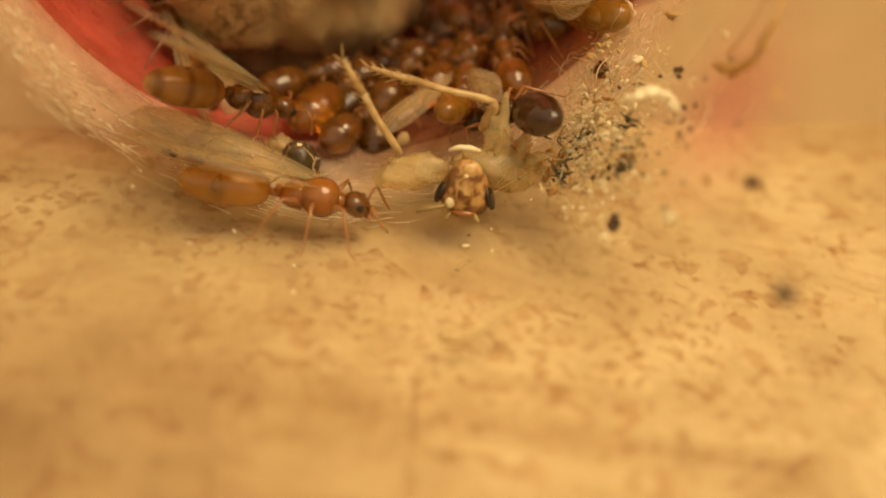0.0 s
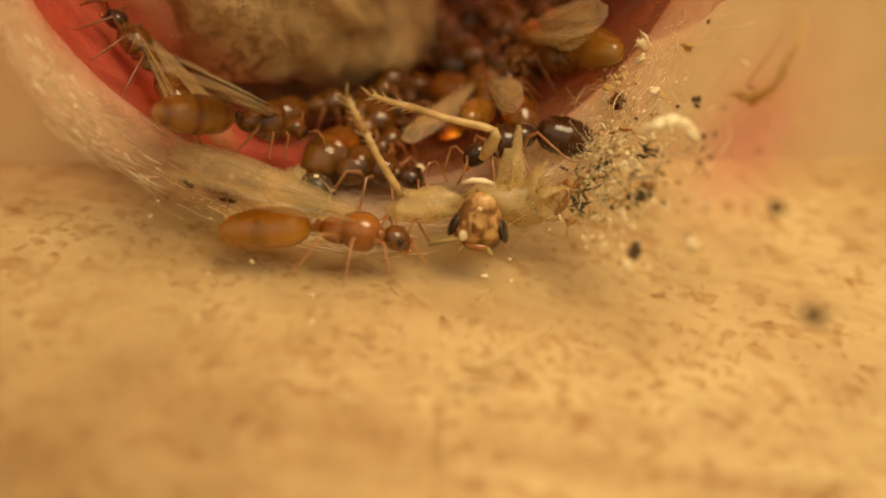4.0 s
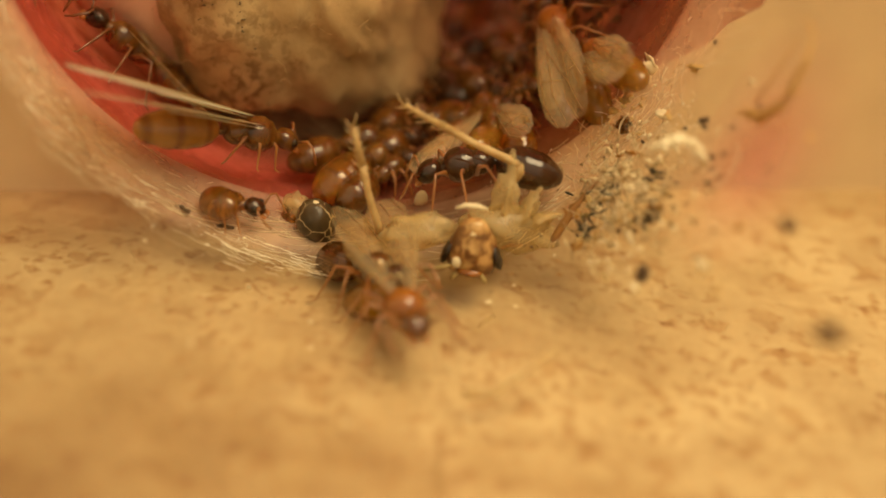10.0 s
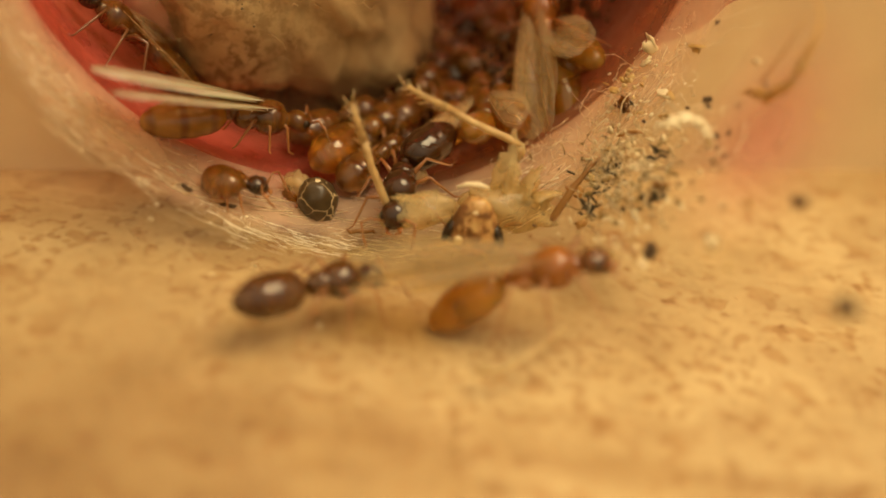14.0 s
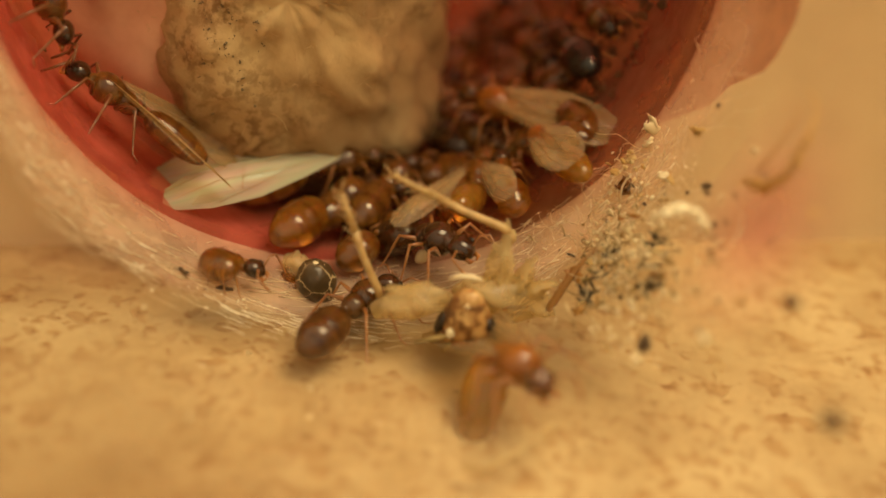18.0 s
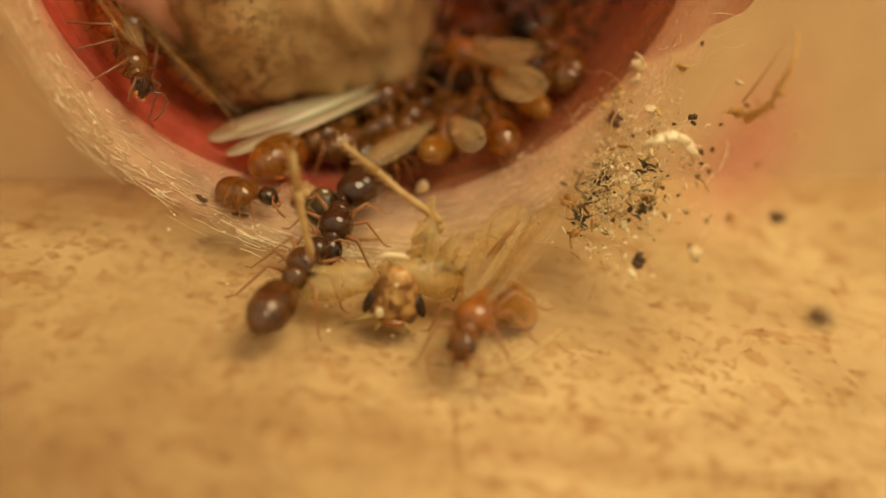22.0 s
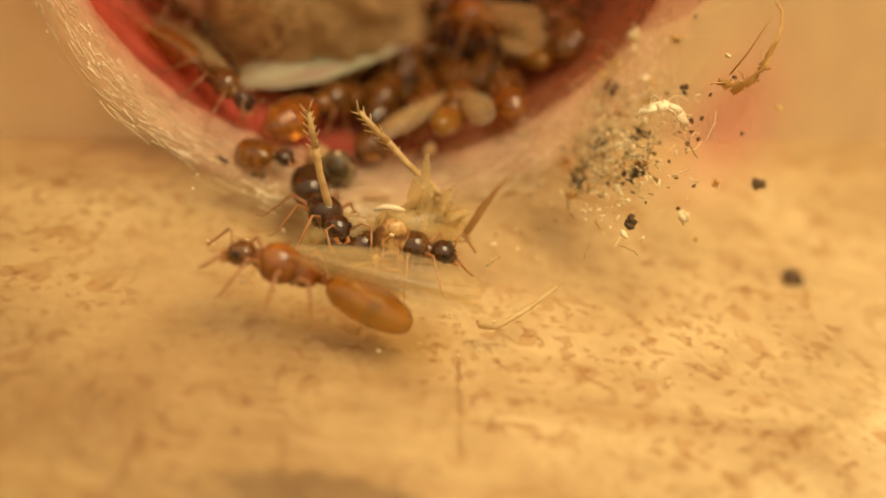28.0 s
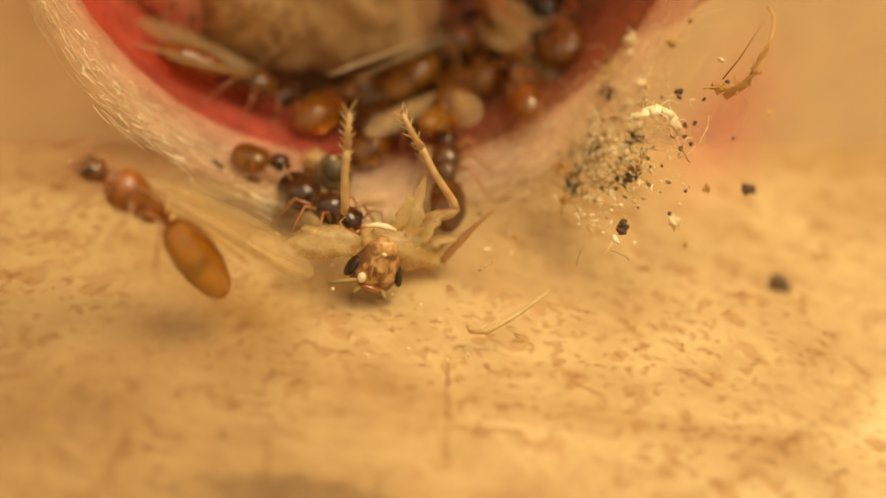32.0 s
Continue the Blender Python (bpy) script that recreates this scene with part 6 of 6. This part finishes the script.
    walk(deep_ant_h, [
        (0, at_mm(3.42, 9.33, 5.46, -53, 8, 112)), (5, at_mm(2.79, 10.11, 4.97, -49, 8, 113)), (9, at_mm(3.59, 8.53, 5.39, -52, 8, 112)), (10, at_mm(4.00, 8.06, 5.75, -55, 8, 111)),
        (11, at_mm(2.94, 9.67, 5.00, -49, 8, 113)), (12, at_mm(2.69, 10.17, 4.87, -48, 8, 113)), (13, at_mm(2.59, 10.17, 4.77, -48, 8, 113)), (16, at_mm(2.93, 9.39, 4.89, -49, 8, 113)),
        (18, at_mm(2.21, 8.88, 4.05, -42, 8, 115)), (19, at_mm(1.82, 9.50, 3.86, -40, 8, 115)), (20, at_mm(1.65, 9.63, 3.75, -39, 8, 116)), (21, at_mm(1.43, 9.83, 3.63, -38, 8, 116)),
        (22, at_mm(1.14, 9.79, 3.40, -36, 8, 116)), (23, at_mm(1.31, 10.02, 3.57, -37, 8, 116)), (24, at_mm(0.98, 10.30, 3.40, -36, 8, 117)), (25, at_mm(1.38, 10.39, 3.71, -39, 8, 116)),
        (28, at_mm(1.02, 10.84, 3.54, -37, 8, 116)), (29, at_mm(1.27, 10.24, 3.60, -38, 8, 116)), (30, at_mm(0.43, 11.66, 3.28, -35, 8, 117)), (31, at_mm(1.00, 10.33, 3.41, -36, 8, 116)),
        (32, at_mm(0.39, 11.86, 3.29, -35, 8, 117))])
    walk(deep_ant_a, [
        (0, at_mm(4.15, 10.75, 7.80, -68, 1, 107)), (13, at_mm(3.56, 12.73, 7.76, -68, 1, 107)), (16, at_mm(3.47, 10.36, 6.31, -58, 2, 107)), (17, at_mm(2.99, 11.28, 5.98, -56, 2, 107)),
        (18, at_mm(2.67, 13.08, 6.27, -58, 2, 107)), (19, at_mm(2.79, 12.90, 6.38, -59, 2, 107)), (20, at_mm(2.62, 13.73, 6.49, -59, 2, 107)), (21, at_mm(1.71, 14.40, 5.47, -52, 2, 108)),
        (22, at_mm(1.13, 14.34, 4.79, -47, 2, 108)), (23, at_mm(0.52, 14.96, 4.37, -44, 2, 108)), (24, at_mm(0.34, 15.16, 4.26, -43, 2, 108)), (28, at_mm(0.73, 15.05, 4.59, -46, 2, 108)),
        (32, at_mm(1.68, 13.24, 5.05, -49, 2, 108))])
    walk(cricket, [
        (0, at_mm(0.86, 2.35, 1.15, 0, 0, 0)), (2, at_mm(0.89, 2.19, 1.14, 0, 0, 0)), (5, at_mm(0.64, 2.28, 1.07, 0, 0, 0)), (7, at_mm(0.57, 2.14, 1.04, 0, 0, 0)),
        (8, at_mm(0.42, 2.08, 0.99, 0, 0, 0)), (9, at_mm(0.42, 2.23, 1.00, 0, 0, 0)), (10, at_mm(0.45, 2.26, 1.01, 0, 0, 0)), (11, at_mm(0.46, 1.95, 0.99, 0, 0, 0)),
        (12, at_mm(0.40, 2.13, 0.98, 0, 0, 0)), (13, at_mm(0.39, 2.20, 0.99, 0, 0, 0)), (16, at_mm(0.31, 2.39, 0.98, 0, 0, 0)), (17, at_mm(0.35, 2.25, 0.98, 0, 0, 0)),
        (18, at_mm(0.30, 1.95, 0.94, 0, 0, 0)), (19, at_mm(0.02, 1.26, 0.82, 0, 0, 0)), (20, at_mm(-0.91, 0.71, 0.63, 0, 0, 0)), (21, at_mm(-1.47, -0.92, 0.53, 0, 0, 2)),
        (22, at_mm(-1.64, -1.07, 0.53, 0, 0, 4)), (23, at_mm(-1.72, -1.53, 0.52, 0, 0, 5)), (24, at_mm(-1.68, -1.50, 0.52, 0, 0, 5)), (25, at_mm(-1.68, -1.44, 0.52, 0, 0, 6)),
        (28, at_mm(-2.07, -0.72, 0.52, 0, 0, 3)), (29, at_mm(-1.72, -1.03, 0.52, 0, 0, 4)), (30, at_mm(-1.83, -1.51, 0.52, 0, 0, 5)), (31, at_mm(-1.87, -1.63, 0.52, 0, 5, 6)),
        (32, at_mm(-2.37, -1.57, 0.53, 0, 14, 12))])
    # gasters bend as the ants groom and turn
    def bent(ob, rows):
        g = next(o for o in ob.children if o.name.startswith("gaster"))
        root = g.location.copy()
        walk(g, [(t, Matrix.Translation(root) @ pose(0, 0, 0, 0, nod, swing)) for t, nod, swing in rows])

    bent(rust_ant, [
        (0, -3, 1), (2, -4, 3), (5, -15, 7), (6, -11, 8), (7, -21, 12), (8, -38, 25), (9, -31, 17), (10, -30, 21), (10.2, -38, 18), (10.5, -26, 16), (11, -26, 18), (11.5, -15, 5),
        (12, -17, 12), (12.5, -7, 5), (13, -11, 9), (13.5, -7, 5), (14.2, -45, -16), (14.8, -85, -35), (15.5, -154, -65), (16, -123, -80), (17, -131, -65), (18, -138, -74), (19, -136, -69),
        (20, -136, -66), (20.5, -136, -40), (21, -92, 4), (22, -54, -15), (22.5, -27, 18), (23, -16, -8), (24, -15, -4), (25, -21, -12), (25.5, -17, -13), (27.5, -18, -6), (28, -10, -7),
        (28.5, -16, -13), (29, -12, -4), (30, -13, -8), (30.5, -12, -4), (31, -15, -9), (32, -19, -4)])
    bent(brown_queen, [
        (0, -17, -0), (2, -16, -0), (5, -24, -2), (6, -16, -12), (7, -6, -7), (8, -7, -6), (9, -10, -6), (10, -9, -5), (10.2, -8, 0), (10.5, -4, 2), (10.8, -4, -1), (11, -6, -1),
        (11.5, -9, -5), (12, -16, -35), (12.5, -25, -13), (13, -26, 0), (13.5, -7, 3), (15.5, -4, -1), (16, -19, 4), (17, -14, 4), (18, -7, 8), (19, -2, -3), (20, 2, -1), (21, 1, 15),
        (22, -1, 1), (22.5, -2, 0), (23, -3, 18), (24, -20, 21), (25, -22, 9), (25.5, -22, 8), (27.5, -13, 15), (28, -15, 3), (28.5, -12, 5), (29, -11, 2), (30, -5, 1), (30.5, 1, -13),
        (31, -9, -4), (32, -8, 0)])
    bent(dark_queen, [
        (0, -8, -22), (2, -18, -21), (5, -38, 1), (7, -35, -11), (8, -18, -6), (9, -26, -8), (10, -27, -10), (11, -25, -8), (12, -21, -12), (13, -15, -40), (13.5, -8, -38), (15.5, -17, 2),
        (16, -15, 32), (17, -28, -4), (18, -25, 8), (19, -27, 4), (20, -27, -9), (21, -30, -6), (22, -10, -29), (23, -13, -33), (24, -9, -41), (25, -0, -27), (25.5, 6, -23), (27.5, -3, -29),
        (28, 2, -22), (28.5, -12, -26), (29, -15, -13), (30, -12, -20), (30.5, -6, -27), (31, -11, -15), (32, 0, -10)])
    bent(mouth_ant, [(0, -6, 0), (13, -11, 2), (16, -20, -14), (22, -20, -16), (32, -20, -14)])
    # the wings of the ant at the mouth: raised, swung and rolled about their length
    wing_rows = [
        (0, 16, 16, -20), (2, 14, 14, -20), (5, 16, 14, -19), (6, 12, 10, -18), (7, 10, 14, -18), (8, 12, 2, -26), (9, 6, -2, -24), (10, 6, 6, -20), (11, -2, 4, -10), (12, 10, 16, -16),
        (13, 14, 24, -8), (16, -4, 10, -16), (17, 0, 8, -8), (18, -4, -2, 26), (19, -2, 4, 36), (20, -6, -4, 34), (21, 6, 4, 16), (22, 6, 0, -6), (23, 22, 2, -24), (24, 26, 20, -22),
        (25, 18, 20, -15), (28, -2, 4, 30), (29, 2, -6, 26), (30, 12, 14, -15), (31, 14, 8, -16), (32, 8, 10, -18)]
    for o in [c for c in mouth_ant.children if c.name.startswith(("forewing", "hindwing"))]:
        root, side = o.location.copy(), (1 if o.location.y > 0 else -1)
        walk(o, [(t, Matrix.Translation(root) @ pose(0, 0, 0, 0, lift, swing - 4 * side) @ pose(0, 0, 0, roll + 4 * side)) for t, lift, swing, roll in wing_rows])
    # the rust-red ant lowers its wings and bows its head while it grooms
    for o in [c for c in rust_ant.children if c.name.startswith(("forewing", "hindwing"))]:
        root, side, fan = o.location.copy(), (1 if o.location.y > 0 else -1), 3 if o.name.startswith("fore") else 8
        walk(o, [(t, Matrix.Translation(root) @ pose(0, 0, 0, 16 * side, lift, -side * fan)) for t, lift in ((0, 8), (13.5, 8), (15.5, -10), (21, -10), (23, 3), (32, 5))])
    head = next(c for c in rust_ant.children if c.name.startswith("head"))
    neck = Vector((0.98, 0, 0.93)) * MM
    walk(head, [(t, Matrix.Translation(neck) @ pose(0, 0, 0, 0, nod, 0) @ Matrix.Translation(-neck)) for t, nod in ((0, 0), (13.5, 0), (15.5, 45), (16, 50), (17, 20), (20, 25), (21, 45), (22.5, 10), (32, 0))])
    # legs swing about the body while an ant walks; feelers sway
    for ob, busy in ((rust_ant, ((4.5, 13.5), (15, 32))), (brown_queen, ((8.5, 15.5), (27, 32))), (dark_queen, ((7, 19),))):
        legs = [o for o in ob.children if o.name.startswith("leg")]
        for n, o in enumerate(legs):
            rows = []
            for k in range(81):
                t = k * 0.4
                on = any(a <= t <= b for a, b in busy)
                rows.append((t, pose(0, 0, 0, 0, 0, (8 if on else 1) * math.sin(2.4 * k + n * math.pi))))
            walk(o, rows)
        feelers = [o for c in ob.children for o in c.children if o.name.startswith("antenna")]
        for n, o in enumerate(feelers):
            walk(o, [(k * 0.5, pose(0, 0, 0, 0, 0, 3 * math.sin(1.7 * k + n))) for k in range(65)])
    # the cricket's legs shift as the ants drag it
    for leg, rows in zip(hind_legs, ((
        (0, -3.99, 0.30, 4.46, -32), (2, -4.17, 0.30, 4.63, -29), (5, -4.26, 0.30, 4.10, -30), (7, -4.09, 0.30, 4.56, -21), (8, -4.12, 0.30, 4.49, -27), (9, -3.71, 0.30, 4.60, -14),
        (10, -3.77, 0.30, 4.13, -15), (11, -3.71, 0.30, 4.57, -15), (12, -3.78, 0.30, 4.47, -16), (13, -3.87, 0.30, 4.26, -21), (16, -3.92, 0.30, 4.12, -20), (17, -3.91, 0.30, 4.10, -20),
        (18, -3.91, 0.30, 4.23, -21), (19, -3.85, 0.30, 4.35, -28), (20, -3.34, 0.30, 4.40, -17), (21, -3.04, 0.30, 5.26, -11), (22, -3.22, 0.30, 5.10, -11), (23, -3.33, 0.30, 5.10, -10),
        (24, -3.37, 0.30, 5.08, -9), (25, -3.38, 0.30, 5.06, -11), (28, -2.87, 0.30, 5.09, -13), (29, -2.63, 0.30, 5.07, -6), (30, -2.54, 0.30, 5.27, -10), (31, -2.80, 0.30, 5.28, -11),
        (32, -2.30, 0.30, 5.54, -14)), (
        (0, -3.39, 1.30, 3.74, -81), (2, -3.73, 1.30, 4.26, -76), (5, -3.75, 1.30, 3.73, -82), (7, -2.78, 1.30, 4.30, -73), (8, -2.55, 1.30, 4.32, -72), (9, -2.50, 1.30, 4.76, -65),
        (10, -2.55, 1.30, 4.53, -67), (11, -2.45, 1.30, 4.67, -65), (12, -2.49, 1.30, 4.71, -64), (13, -2.57, 1.30, 4.52, -66), (16, -2.54, 1.30, 4.41, -69), (17, -2.54, 1.30, 4.43, -69),
        (18, -2.70, 1.30, 4.49, -69), (19, -3.12, 1.30, 4.40, -75), (20, -2.41, 1.30, 4.47, -67), (21, -1.91, 1.30, 5.00, -57), (22, -1.99, 1.30, 5.01, -53), (23, -2.23, 1.30, 5.09, -51),
        (24, -2.26, 1.30, 5.11, -50), (25, -2.17, 1.30, 5.00, -52), (28, -1.48, 1.30, 4.77, -46), (29, -1.60, 1.30, 5.09, -48), (30, -1.30, 1.30, 5.35, -46), (31, -1.50, 1.30, 5.25, -51),
        (32, -0.65, 1.30, 5.44, -45)))):
        walk(leg, [(t, at_mm(x, y, z, 0, turn)) for t, x, y, z, turn in rows])


motions()
